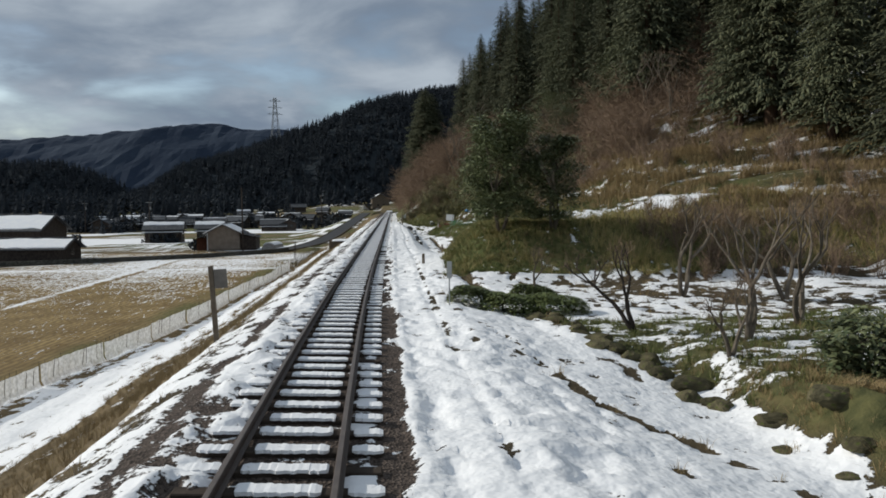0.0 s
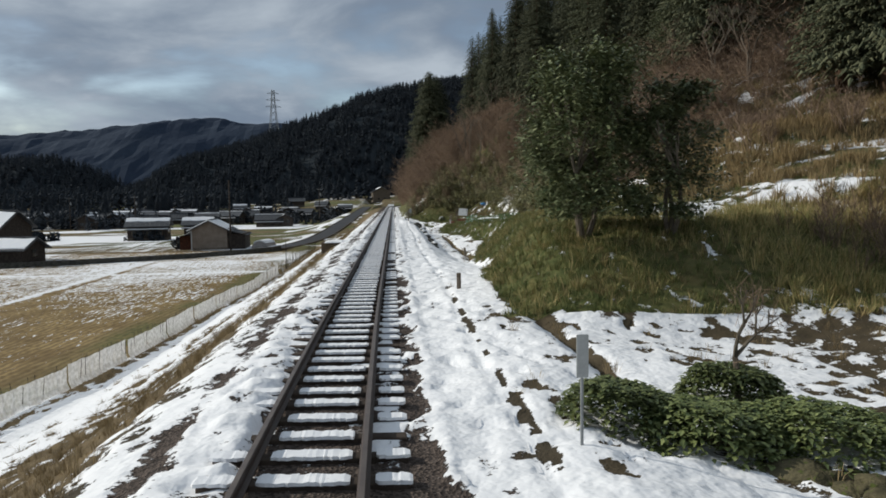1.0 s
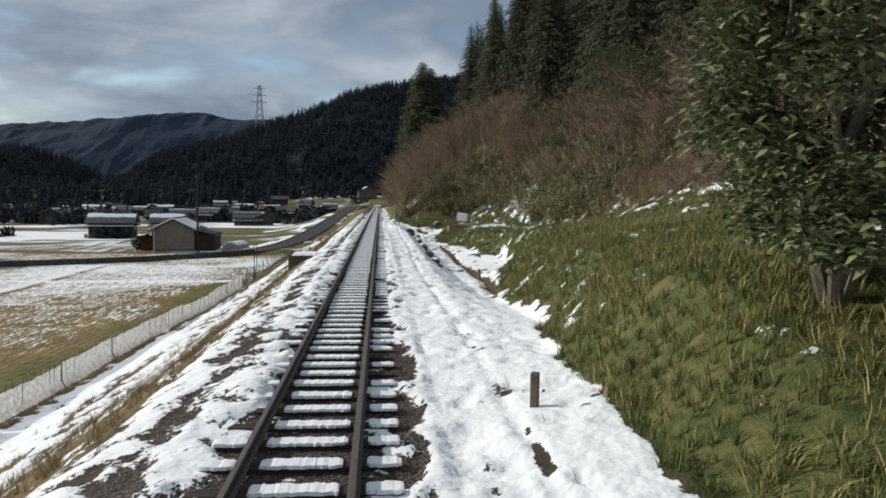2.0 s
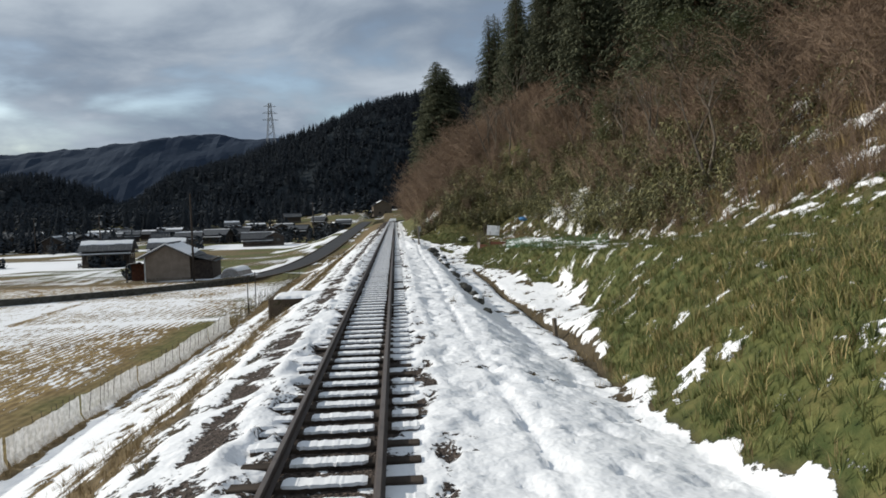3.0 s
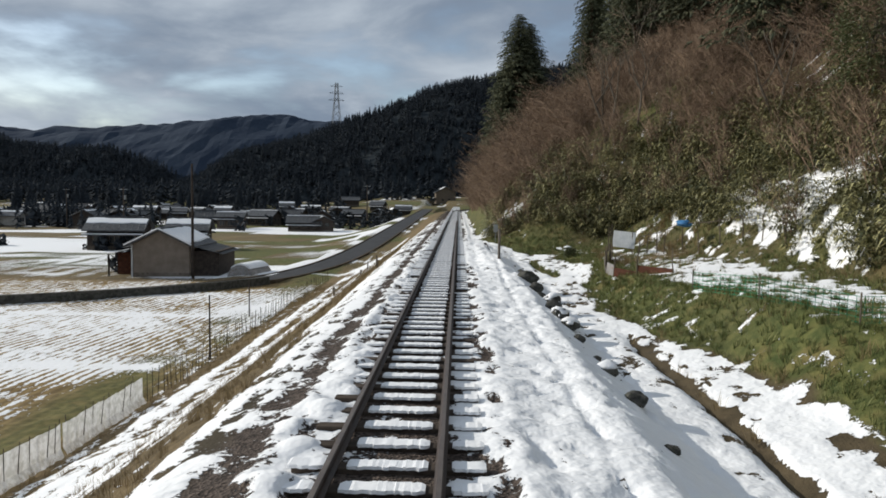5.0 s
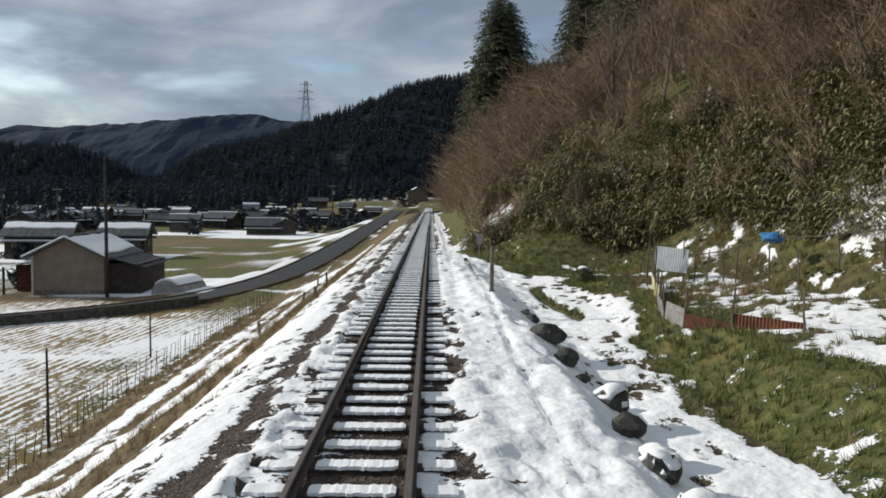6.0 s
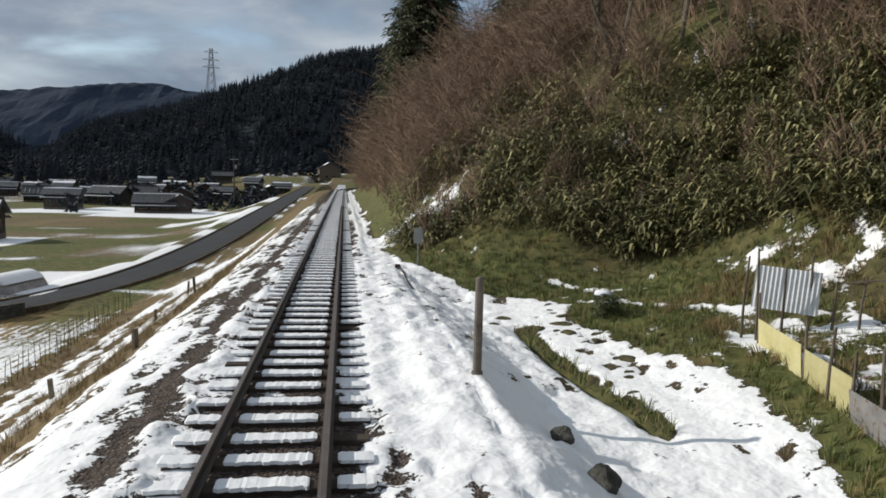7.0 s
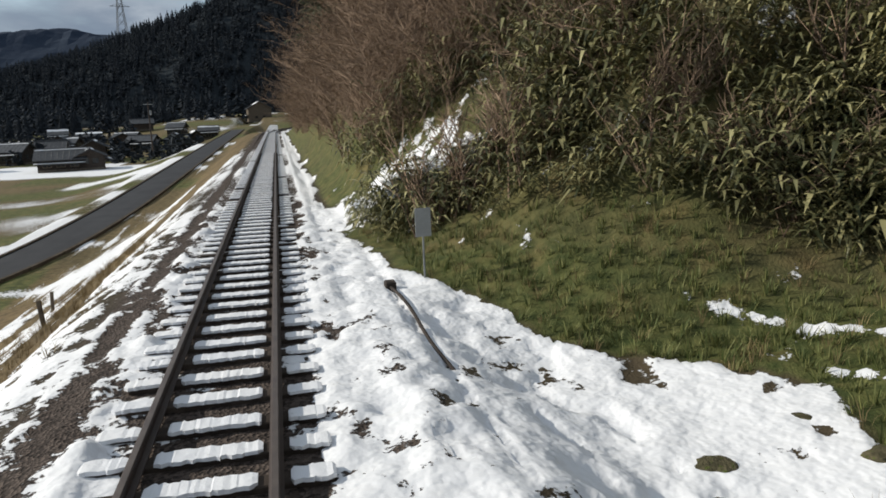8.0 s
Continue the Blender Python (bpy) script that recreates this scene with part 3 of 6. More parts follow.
    snow = snow - .16 * step(-11.2, -11.5, v) * step(-15.6, -13.6, v + 1.2 * (n3 - .5)) * step(96, 84, y) + .30 * np.exp(-((y - 90 + .02 * (u + 13)) / .55) ** 2) * step(-12.2, -13, u) + .2 * np.exp(-((y - 104 + .05 * (u + 13)) / .5) ** 2) * step(-14, -15, u)
    snow = snow + (.34 * np.exp(-((x + 28.6 + .03 * (y - 70)) / .4) ** 2) - .3 * np.exp(-((x + 27.7 + .03 * (y - 70)) / .35) ** 2)) * step(30, 36, y) * step(108, 104, y)
    blocks = fbm(x * .25, y, 11, 18, 2)
    snow = snow + .08 * step(92, 98, y) * step(124, 119, y) * step(-11.2, -11.8, v)
    lots = np.maximum(step(123, 128, y), step(-44, -48, u)) * step(-6, -8, u)
    row_i = np.floor((y - .12 * x + 5 * blocks) / 11.0)
    lot_i = np.floor((x + 9 * row_i) / 34.0)
    kind_of = LATTICE[3][(row_i.astype(int) * 7) % 256, (lot_i.astype(int) * 5) % 256]
    along = (y - .12 * x + 5 * blocks) / 11.0 - row_i
    dike = step(.86, .9, along) * step(1.0, .97, along)
    lot_snow = .32 + .34 * step(.35, .65, kind_of) + .22 * (fbm(x * .35, y, 6, 24, 3) - .5) + .26 * dike
    yard = step(-29.5, -31, x) * step(-66, -58, x) * step(111, 114, y) * step(158, 150, y)
    lot_snow = lot_snow * (1 - yard) + (.58 - .14 * step(.55, .7, fbm(x * .3, y, 5, 31, 2)) - .22 * step(.0, .9, np.sin(2.6 * x + .35 * y + 1.5 * n3)) * step(.35, .5, fbm(x * .5, y, 4, 53, 2))) * yard
    snow = snow * (1 - lots) + lots * lot_snow
    snow = snow - .2 * step(230, 280, y) * (u < 3)
    road_x = np.interp(y, [p[1] for p in ROAD], [p[0] for p in ROAD])
    snow = snow - .30 * step(112, 120, y) * step(1.2, 1.8, x - road_x) * step(6.5, 4.5, x - road_x) * step(240, 200, y)
    gain = np.where(u < 0, np.where(u > -3.1, 1.7, 2.2), 3.2 - 1.0 * out)
    amount = np.clip(.5 + (snow - (1 - n)) * gain, 0, 1)
    gravel = step(2.3, 1.9, np.abs(u + .12 * (n1 - .5)))
    paddy = step(-11.1, -11.5, v) * step(124, 122, y) * step(-50, -46, u)
    green = out * (1 - hillside * .25) * (1 - .35 * orchard) * (1 - .4 * garden)
    green = np.maximum(green, lots * ((kind_of < .25) * .8 + .15))
    green = green * (1 - .45 * step(2.0, 4.5, u - edge) * step(.45, .55, fbm(x, y, 2.4, 36, 3)) * step(28, 30, y))
    green = np.clip(green * (.55 + .9 * fbm(x, y, 3.0, 15)), 0, 1)
    green = np.maximum(green, step(-11.1, -11.5, v) * step(-16.0, -13.8, v + 1.5 * (n3 - .5)) * (.55 + .4 * step(.44, .56, n3)))
    green = np.maximum(green, np.exp(-((u - drain(y) - .05) / .2) ** 2) * ditched(y) * .7 * step(82, 90, y))
    straw = np.clip(step(2.4, 3.2, np.abs(u)) * (.55 + .9 * (n3 - .3)), 0, 1) * np.where(u > 0, np.where(u > foot(y) - 1, .45, .18 + .3 * step(1.5, 4.0, u - edge)), 1.0)
    return amount, gravel, straw, green, paddy * (1 - .8 * green)


def spread(stops):
    """Grid lines: (from, to, spacing) stretches end to end."""
    out = []
    for a, b, d in stops:
        out.append(np.linspace(a, b, max(2, round((b - a) / d)), endpoint=False))
    return np.concatenate(out)


def grown(a, b, first, rate=1.16):
    out, d = [a], first
    while out[-1] < b:
        out.append(out[-1] + d)
        d *= rate
    return np.array(out)


def build_ground():
    xs = np.concatenate([-grown(44, 3200, 0.6)[::-1][:-1], spread([(-44, -16, 0.42), (-16, -10.4, 0.2), (-10.4, -4.2, 0.16), (-4.2, 6.0, 0.085), (6.0, 16, 0.18)]), grown(16, 3200, 0.4)])
    ys = np.concatenate([-grown(1, 300, 0.4)[::-1][:-1], spread([(-1, 112, 0.115)]), grown(112, 3400, 0.3, 1.07)])
    gx, gy = (a.ravel() for a in np.meshgrid(xs, ys))
    z = height(gx, gy)
    amount, gravel, straw, green, paddy = covers(gx, gy)
    u = gx - centre(gy)
    fine = step(60, 20, np.abs(gx))
    thick = step(0.40, 0.60, amount) * (0.015 + 0.03 * fbm(gx, gy, 0.42, 21, 3) + 0.02 * fbm(gx, gy, 1.6, 22)) * np.where(np.abs(u) < 0.62, 0.3, np.where(np.abs(u) < 1.1, 0.7, 1.0))
    grit = (fbm(gx, gy, 0.17, 23, 2) - 0.5) * 0.05 * step(1.2, 0.9, np.abs(u) - 1.0) * (1 - step(0.4, 0.6, amount)) * np.where(np.abs(u) < 0.62, .5, 1)
    tufts = (fbm(gx, gy, 0.3, 25, 2) - 0.5) * 0.14 * step(2.2, 3.0, np.abs(u)) * (1 - step(0.4, 0.6, amount))
    # the right shoulder is trodden and rutted
    trodden = step(1.3, 1.8, u) * step(5.0, 4.0, u) * step(0.45, 0.65, amount)
    holes = step(.52, .74, fbm(gx * 1.2 + gy * .35, gy * .8, 0.34, 26, 2)) * .075 + (fbm(gx, gy, 1.3, 27, 2) - .5) * .07
    rut = np.exp(-((u - 2.42 - 0.08 * np.sin(gy * 0.21)) / 0.06) ** 2) * (.05 + .07 * step(.4, .55, fbm(gx * 0, gy, .6, 28, 2))) * .6
    # heaped, lumpy snow buries the left ends of the sleepers
    start = np.interp(gy, [70, 80], [-.70, -.92])
    lumps = step(0, -.14, u - start) * step(-1.5, -1.25, u) * step(.4, .6, amount) * ((fbm(gx, gy, .38, 29, 1) - .5) * .22 + .045)
    lumps = lumps + step(1.0, 1.2, u) * step(1.9, 1.5, u) * step(.4, .6, amount) * ((fbm(gx, gy, .30, 55, 2) - .5) * .12 + .03)
    rut = (rut + holes) * trodden - lumps
    rut = rut + .16 * np.exp(-((u - drain(gy)) / .2) ** 2) * ditched(gy)
    grit = grit + tufts
    z = z + fine * (thick + grit - rut)
    me = bpy.data.meshes.new("ground")
    nx, ny = len(xs), len(ys)
    idx = np.arange(nx * ny).reshape(ny, nx)
    quads = np.stack([idx[:-1, :-1], idx[:-1, 1:], idx[1:, 1:], idx[1:, :-1]], -1).reshape(-1, 4)
    me.vertices.add(nx * ny)
    me.vertices.foreach_set("co", np.stack([gx, gy, z], -1).ravel().astype(np.float32))
    me.loops.add(quads.size)
    me.loops.foreach_set("vertex_index", quads.ravel().astype(np.int32))
    me.polygons.add(len(quads))
    me.polygons.foreach_set("loop_start", np.arange(0, quads.size, 4, dtype=np.int32))
    me.update(calc_edges=True)
    for name, data in (("snow", amount), ("gravel", gravel), ("straw", straw), ("green", green), ("paddy", paddy)):
        me.attributes.new(name, "FLOAT", "POINT").data.foreach_set("value", data.astype(np.float32))
    me.materials.append(M_GROUND)
    me.shade_smooth()
    ob = new("ground", me)
    tagged(ob, "snow-patched embankment, stubble fields and grassy banks", "ground", kind="structure")
    return ob


ground = build_ground()


# ---- track ----
def ribbon(profile, offset, y0, y1, dy, name, mat, rise=0.0):
    """A long bar of constant section that follows the track."""
    ys = np.arange(y0, y1 + dy, dy)
    verts, faces, n = [], [], len(profile)
    for y in ys:
        c = float(centre(np.array(y)))
        lift = float(lean_z(np.array(offset), np.array(y)))
        verts += [(c + offset + px, float(y), pz + rise + lift) for px, pz in profile]
    for r in range(len(ys) - 1):
        for k in range(n):
            a, b = r * n + k, r * n + (k + 1) % n
            faces.append((a, b, b + n, a + n))
    return mesh_of(name, verts, faces, mat)


RAIL = ((-0.06, -0.153), (0.06, -0.153), (0.06, -0.14), (0.012, -0.12), (0.012, -0.045), (0.033, -0.035), (0.033, -0.006), (0.026, 0), (-0.026, 0), (-0.033, -0.006), (-0.033, -0.035), (-0.012, -0.045), (-0.012, -0.12), (-0.06, -0.14))
for side in (-0.566, 0.566):
    rail = tagged(new("rail", ribbon(RAIL, side, -12, 300, 1.0, "rail", M_RAIL)), "rusty brown steel rail on wooden sleepers", "rail", "rails of the track")
    part("running_surface", ribbon(((-0.024, -0.002), (0.024, -0.002), (0.024, 0.0015), (-0.024, 0.0015)), side, -12, 300, 1.0, "running_surface", M_RAILTOP), M_RAILTOP, rail, "worn brown rail head")

SLEEPER_STEP, SLEEPER_PHASE = 0.64, 0.1


def sleeper_meshes(k):
    """A weathered sleeper with its load of melting snow, in one of several shapes."""
    r = random.Random(k)
    bm = boxed(-1.0, 1.02, -0.1, 0.1, -0.32, -0.158, 0.012)
    wood = finish(bm, "sleeper_body", M_SLEEPER)
    caps = []
    for a, b in ((-1.04, -0.66), (-0.46 + r.uniform(0, .06), 0.46 - r.uniform(0, .04)), (0.68, 1.04)):
        n = 24 if b - a > 0.6 else 9
        verts, faces = [], []
        thick = r.uniform(.022, .034)
        for i in range(n + 1):
            x = a + (b - a) * i / n + (r.uniform(-.02, .02) if 0 < i < n else 0)
            end = 0.75 if i in (0, n) else 1.0
            w0, w1, h = 0.122 * end + r.uniform(-.024, .014), 0.122 * end + r.uniform(-.024, .014), thick * end + r.uniform(-.004, .004)
            verts += [(x, -w0, -0.165), (x, -w0 * 0.95, -0.158 + h), (x, w1 * 0.95, -0.158 + h), (x, w1, -0.165)]
        for i in range(n):
            for j in range(3):
                q = i * 4 + j
                faces.append((q, q + 4, q + 5, q + 1))
        faces += [(0, 1, 2, 3), (n * 4 + 3, n * 4 + 2, n * 4 + 1, n * 4)]
        caps.append(mesh_of("snow_cap", verts, faces, M_SNOW))
    return wood, caps


SLEEPERS = [sleeper_meshes(k) for k in range(9)]


def place_sleepers():
    rr = random.Random(4)
    y, k = -3.0 + SLEEPER_PHASE, 0
    while y < 150:
        wood, caps = SLEEPERS[rr.randrange(9)]
        c, tilt = float(centre(np.array(y))), float(lean_z(np.array(-0.566), np.array(y))) / 1.132
        ob = tagged(new("sleeper", wood), "dark wooden railway sleeper topped with melting snow", "sleeper", "sleepers of the track")
        heading = math.degrees(math.atan(2 * CURVE * max(0, BEND_END - y) / BEND_END ** 2))
        ob.matrix_world = pose(c, y, tilt * 0.566, 0, math.degrees(math.atan(tilt)), heading + rr.uniform(-.6, .6))
        for i, cap in enumerate(caps):
            if i != 1 and rr.random() < (0.55 if i == 0 and 20 < y < 76 else 0.10):
                continue
            part("snow_cap", cap, M_SNOW, ob, "melting snow")
        y += SLEEPER_STEP * (1 + rr.uniform(-.09, .09))
        k += 1
    bm = bmesh.new()
    while y < 300:
        box(bm, -1.05, 1.05, y - .1, y + .1, -.32, -.13)
        y += SLEEPER_STEP
    tagged(new("far_sleepers", finish(bm, "far_sleepers", M_SNOW)), "snow-covered sleepers further along the track", "sleepers", kind="stuff")


place_sleepers()


# ---- far hills and mountains ----
def hill(name, label, x0, x1, y0, y1, crest, step_m, mat, seed, bumps, trees=0):
    """A wooded ridge: crest(x) gives its height over the valley along the middle of its depth."""
    def z_at(gx, gy):
        f = np.sin(np.clip((gy - y0) / (y1 - y0), 0, 1) * math.pi) ** 0.8
        return -8 + crest(gx) * f * (0.85 + 0.3 * fbm(gx, gy, 160, seed)) + bumps * (fbm(gx, gy, step_m * 2.2, seed + 1, 2) - 0.3) * (f > 0.02)
    xs, ys = np.arange(x0, x1 + step_m, step_m), np.arange(y0, y1 + step_m, step_m)
    gx, gy = (a.ravel() for a in np.meshgrid(xs, ys))
    nx, ny = len(xs), len(ys)
    faces = [(j * nx + i, j * nx + i + 1, (j + 1) * nx + i + 1, (j + 1) * nx + i) for j in range(ny - 1) for i in range(nx - 1)]
    ob = new(name, mesh_of(name, np.stack([gx, gy, z_at(gx, gy)], -1).tolist(), faces, mat))
    tagged(ob, label, "hill", kind="structure")
    if trees:
        r = np.random.RandomState(seed)
        x, y = r.uniform(x0, x1, trees), y0 + (y1 - y0) * (.02 + .55 * r.rand(trees))
        ok = crest(x) > 6
        x, y = x[ok], y[ok]
        far_woods(np.stack([x, y, z_at(x, y) - 1, r.uniform(6, 10.5, len(x)), r.uniform(0, math.tau, len(x)), 0 * x], -1), "dark conifer forest covering the hill")


def mini_conifer():
    """A small conifer for far woods: ragged sprays round a core."""
    r, verts, faces = random.Random(3), [], []
    for i in range(34):
        h = .06 + .9 * (i / 33) ** .85
        reach = .2 * (1 - h) ** .7 + .02
        a = i * 2.4 + r.uniform(-.5, .5)
        d, s = Vector((math.cos(a), math.sin(a), 0)), Vector((-math.sin(a), math.cos(a), 0))
        n, q, w = len(verts), reach * r.uniform(.6, 1.25), reach * r.uniform(.35, .6)
        verts += [tuple(d * -.03 + Vector((0, 0, h + .09))), tuple(d * q + s * w + Vector((0, 0, h - .05 * r.random()))), tuple(d * q * 1.1 - s * w + Vector((0, 0, h - .07 * r.random())))]
        faces.append((n, n + 1, n + 2))
    return verts, faces


def round_shrub():
    """A rounded shrub for far gardens: ragged tufts of leaves."""
    r, verts, faces = random.Random(6), [], []
    for _ in range(26):
        a, e = r.uniform(0, math.tau), r.uniform(0, 1)
        q = .42 * math.sqrt(1 - e * e * .8) * r.uniform(.6, 1)
        c = Vector((q * math.cos(a), q * math.sin(a), e * .8 + .1))
        n = len(verts)
        for k in range(4):
            verts.append(tuple(c + Vector((r.uniform(-.2, .2), r.uniform(-.2, .2), r.uniform(-.16, .16)))))
        faces += [(n, n + 1, n + 2), (n, n + 2, n + 3), (n, n + 1, n + 3), (n + 1, n + 2, n + 3)]
    return verts, faces


def far_shrubs(spots, label):
    scatter("far_shrubs", label, "shrubs", round_shrub(), spots, M_HAZYTREE)


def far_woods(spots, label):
    scatter("far_woods", label, "forest", mini_conifer(), spots, M_HAZYTREE)


hill("backdrop_mountain", "distant forested mountain range with blue-grey haze in its colour", -2700, 900, 2300, 3100,
     lambda x: np.interp(x, [-2700, -1700, -1425, -1115, -803, -637, -430, 300, 900], [210, 235, 250, 240, 290, 278, 262, 200, 170]), 24, M_HAZYMOUNTAIN, 41, 22)
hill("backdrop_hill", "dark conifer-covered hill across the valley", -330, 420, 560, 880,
     lambda x: np.interp(x, [-330, -262, -215, -181, -126, -103, -70, -37, 7, 60, 420], [0, 4, 22, 44, 58, 66, 80, 97, 112, 120, 138]), 6, M_HAZYWOOD, 43, 6, 11000)
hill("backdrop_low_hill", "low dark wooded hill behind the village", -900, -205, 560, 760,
     lambda x: np.interp(x, [-900, -600, -394, -348, -282, -247, -215, -205], [90, 75, 58, 46, 43, 30, 8, 0]), 7, M_HAZYWOOD, 45, 5, 5500)


def valley_woods():
    """Dark woods along the far side of the village."""
    r = np.random.RandomState(9)
    x, y = r.uniform(-360, -8, 900), r.uniform(430, 560, 900)
    ok = fbm(x, y, 60, 47, 2) > .40
    x, y = x[ok], y[ok]
    far_woods(np.stack([x, y, height(x, y) - .5, r.uniform(8, 15, len(x)), r.uniform(0, math.tau, len(x)), 0 * x], -1), "dark woods along the far edge of the village")


valley_woods()


# ---- conifers ----
def cedar_mesh(seed, fine=1, taper=0.75, thick=11):
    """A tapering conifer of drooping sprays; 1 unit high, about 0.3 wide. fine: how many sprays make up a branch."""
    r = random.Random(seed)
    verts, faces = [], []

    def spray(base, d, s, L, lift, fall, wd):
        tip, mid, n = base + d * L + Vector((0, 0, -L * fall)), base + d * L * 0.55 + Vector((0, 0, L * lift)), len(verts)
        down = Vector((0, 0, L * .12))
        verts.extend([tuple(base), tuple(mid + s * wd - down), tuple(tip), tuple(mid - s * wd - down), tuple(mid + Vector((0, 0, L * .1)))])
        faces.extend([(n, n + 1, n + 4), (n + 1, n + 2, n + 4), (n + 2, n + 3, n + 4), (n + 3, n, n + 4)])

    for w in range(76):
        h = 0.10 + 0.89 * (w / 75) ** 0.9
        reach = (0.165 * (1 - h) ** taper + 0.008) * r.uniform(0.8, 1.15)
        for k in range(thick):
            a = r.uniform(0, math.tau)
            d = Vector((math.cos(a), math.sin(a), 0))
            s = Vector((-d.y, d.x, 0))
            L = reach * r.uniform(0.5, 1.2)
            base, fall, lift = Vector((0, 0, h)), r.uniform(0.15, 0.5), r.uniform(-.05, .12)
            if fine == 1:
                spray(base, d, s, L, lift, fall, L * r.uniform(0.14, 0.26))
                continue
            for q in range(fine):
                f = (q + r.random()) / fine
                b = base + d * L * f * .8 + Vector((0, 0, -L * fall * f * f))
                turn = Matrix.Rotation(r.uniform(-1.1, 1.1), 3, "Z")
                spray(b, turn @ d, turn @ s, L * r.uniform(.09, .2), lift, r.uniform(.2, 1.0), L * r.uniform(.018, .034))
    return mesh_of("crown", verts, faces, M_CEDAR)


def trunk_mesh(mat, r0=0.018, top=0.95, seed=0):
    bm = bmesh.new()
    r, p = random.Random(seed), Vector((0, 0, -0.03))
    for i in range(5):
        q = Vector((r.uniform(-.004, .004), r.uniform(-.004, .004), -0.03 + (top + .03) * (i + 1) / 5))
        tube(bm, p, q, r0 * (1 - i / 5.3), r0 * (1 - (i + 1) / 5.3), 6)
        p = q
    return finish(bm, "trunk", mat, True)


CEDARS, FINE_CEDARS, CEDAR_TRUNK = [cedar_mesh(50 + k) for k in range(5)], [cedar_mesh(56 + k, 11, .7, 16) for k in range(4)], trunk_mesh(M_CEDARBARK)


# Valley crowns get the blue-grey that stands in for haze and shade.
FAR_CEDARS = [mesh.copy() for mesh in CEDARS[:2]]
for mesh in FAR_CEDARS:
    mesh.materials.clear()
    mesh.materials.append(M_HAZYTREE)
BROAD_CEDARS = [cedar_mesh(66 + k, 13, .5, 26) for k in range(2)]


def cedar(x, y, h, k, z=None, crown=None):
    ob = holder("cedar_tree", "tall dark green conifer on the wooded slope", "tree", None, "conifers of the hillside")
    ob.matrix_world = pose(x, y, ground_at(x, y) - 0.2 if z is None else z, 0, 0, k * 77) @ Matrix.Diagonal((h * 1.35, h * 1.35, h, 1))
    part("trunk", CEDAR_TRUNK, M_CEDARBARK, ob)
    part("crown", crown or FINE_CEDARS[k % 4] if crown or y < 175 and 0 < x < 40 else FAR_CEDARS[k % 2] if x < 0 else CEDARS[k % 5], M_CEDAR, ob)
    return ob


def plant_cedars():
    r = random.Random(8)
    # the stand that rises beside the track further on
    for x, y, h, wide, k in ((8.2, 155, 19.0, 1.75, 0), (9.8, 157.5, 17.0, 1.75, 1), (7.0, 157, 15, 1.6, 1)):
        t = cedar(x, y, h, r.randrange(50), None, BROAD_CEDARS[k])
        t.scale = (h * wide, h * wide, h)
    for y in np.arange(32, 320, 6.0):
        for row in range(6):
            x = 17.5 + row * 6.5 + r.uniform(-2.6, 2.6) + (14 if y < 50 else 12 if y < 62 else 9 if y < 84 else 7 if y < 104 else 3 * (y < 118)) * (row < 4)
            if y > 146 and x < 15 + (y - 140) * .19:
                continue
            cedar(float(centre(np.array(y))) + x, float(y) + r.uniform(-2.6, 2.6), r.uniform(16, 21), r.randrange(50))
    # groves behind the village
    for x0, y0, n, w in ((-150, 345, 14, 26), (-215, 330, 12, 24), (-105, 400, 12, 22), (-75, 430, 10, 18), (-190, 262, 6, 10), (-40, 440, 10, 20), (-260, 330, 12, 24)):
        for _ in range(n):
            x, y = x0 + r.uniform(-w, w), y0 + r.uniform(-12, 12)
            cedar(x, y, r.uniform(8, 14), r.randrange(50))


plant_cedars()


# ---- plants in bulk ----
def spike(verts, faces, a, b, w):
    """A thin three-sided twig from a to b."""
    a, b = Vector(a), Vector(b)
    d = (b - a).normalized()
    s = d.orthogonal().normalized() * w
    u = d.cross(s)
    n = len(verts)
    verts += [tuple(a + s), tuple(a - s * .5 + u * .87), tuple(a - s * .5 - u * .87), tuple(b)]
    faces += [(n, n + 1, n + 3), (n + 1, n + 2, n + 3), (n + 2, n, n + 3)]


def blade(verts, faces, a, b, w):
    """The fine end of a twig: one sliver from a to b."""
    s = (b - a).orthogonal().normalized() * w
    n = len(verts)
    verts += [tuple(a + s), tuple(a - s), tuple(b)]
    faces.append((n, n + 1, n + 2))


def scrub_template(seed, stems=9):
    r, verts, faces = random.Random(seed), [], []
    for _ in range(stems):
        a = r.uniform(0, math.tau)
        p = Vector((r.uniform(-.1, .1), r.uniform(-.1, .1), -0.06))
        d = Vector((math.cos(a) * r.uniform(.1, .6), math.sin(a) * r.uniform(.1, .6), 1)).normalized()
        tip = p + d * r.uniform(.6, 1.1)
        spike(verts, faces, p, tip, 0.010)
        for _ in range(6):
            f = r.uniform(.25, .95)
            q = p.lerp(tip, f)
            e = (d + Vector((r.uniform(-1, 1), r.uniform(-1, 1), r.uniform(-.2, .6)))).normalized()
            t2 = q + e * r.uniform(.15, .42)
            spike(verts, faces, q, t2, 0.0055)
            for _ in range(2):
                q2 = q.lerp(t2, r.uniform(.3, .9))
                e2 = (e + Vector((r.uniform(-1, 1), r.uniform(-1, 1), r.uniform(-.5, .5)))).normalized()
                blade(verts, faces, q2, q2 + e2 * r.uniform(.08, .22), 0.0055)
    return verts, faces


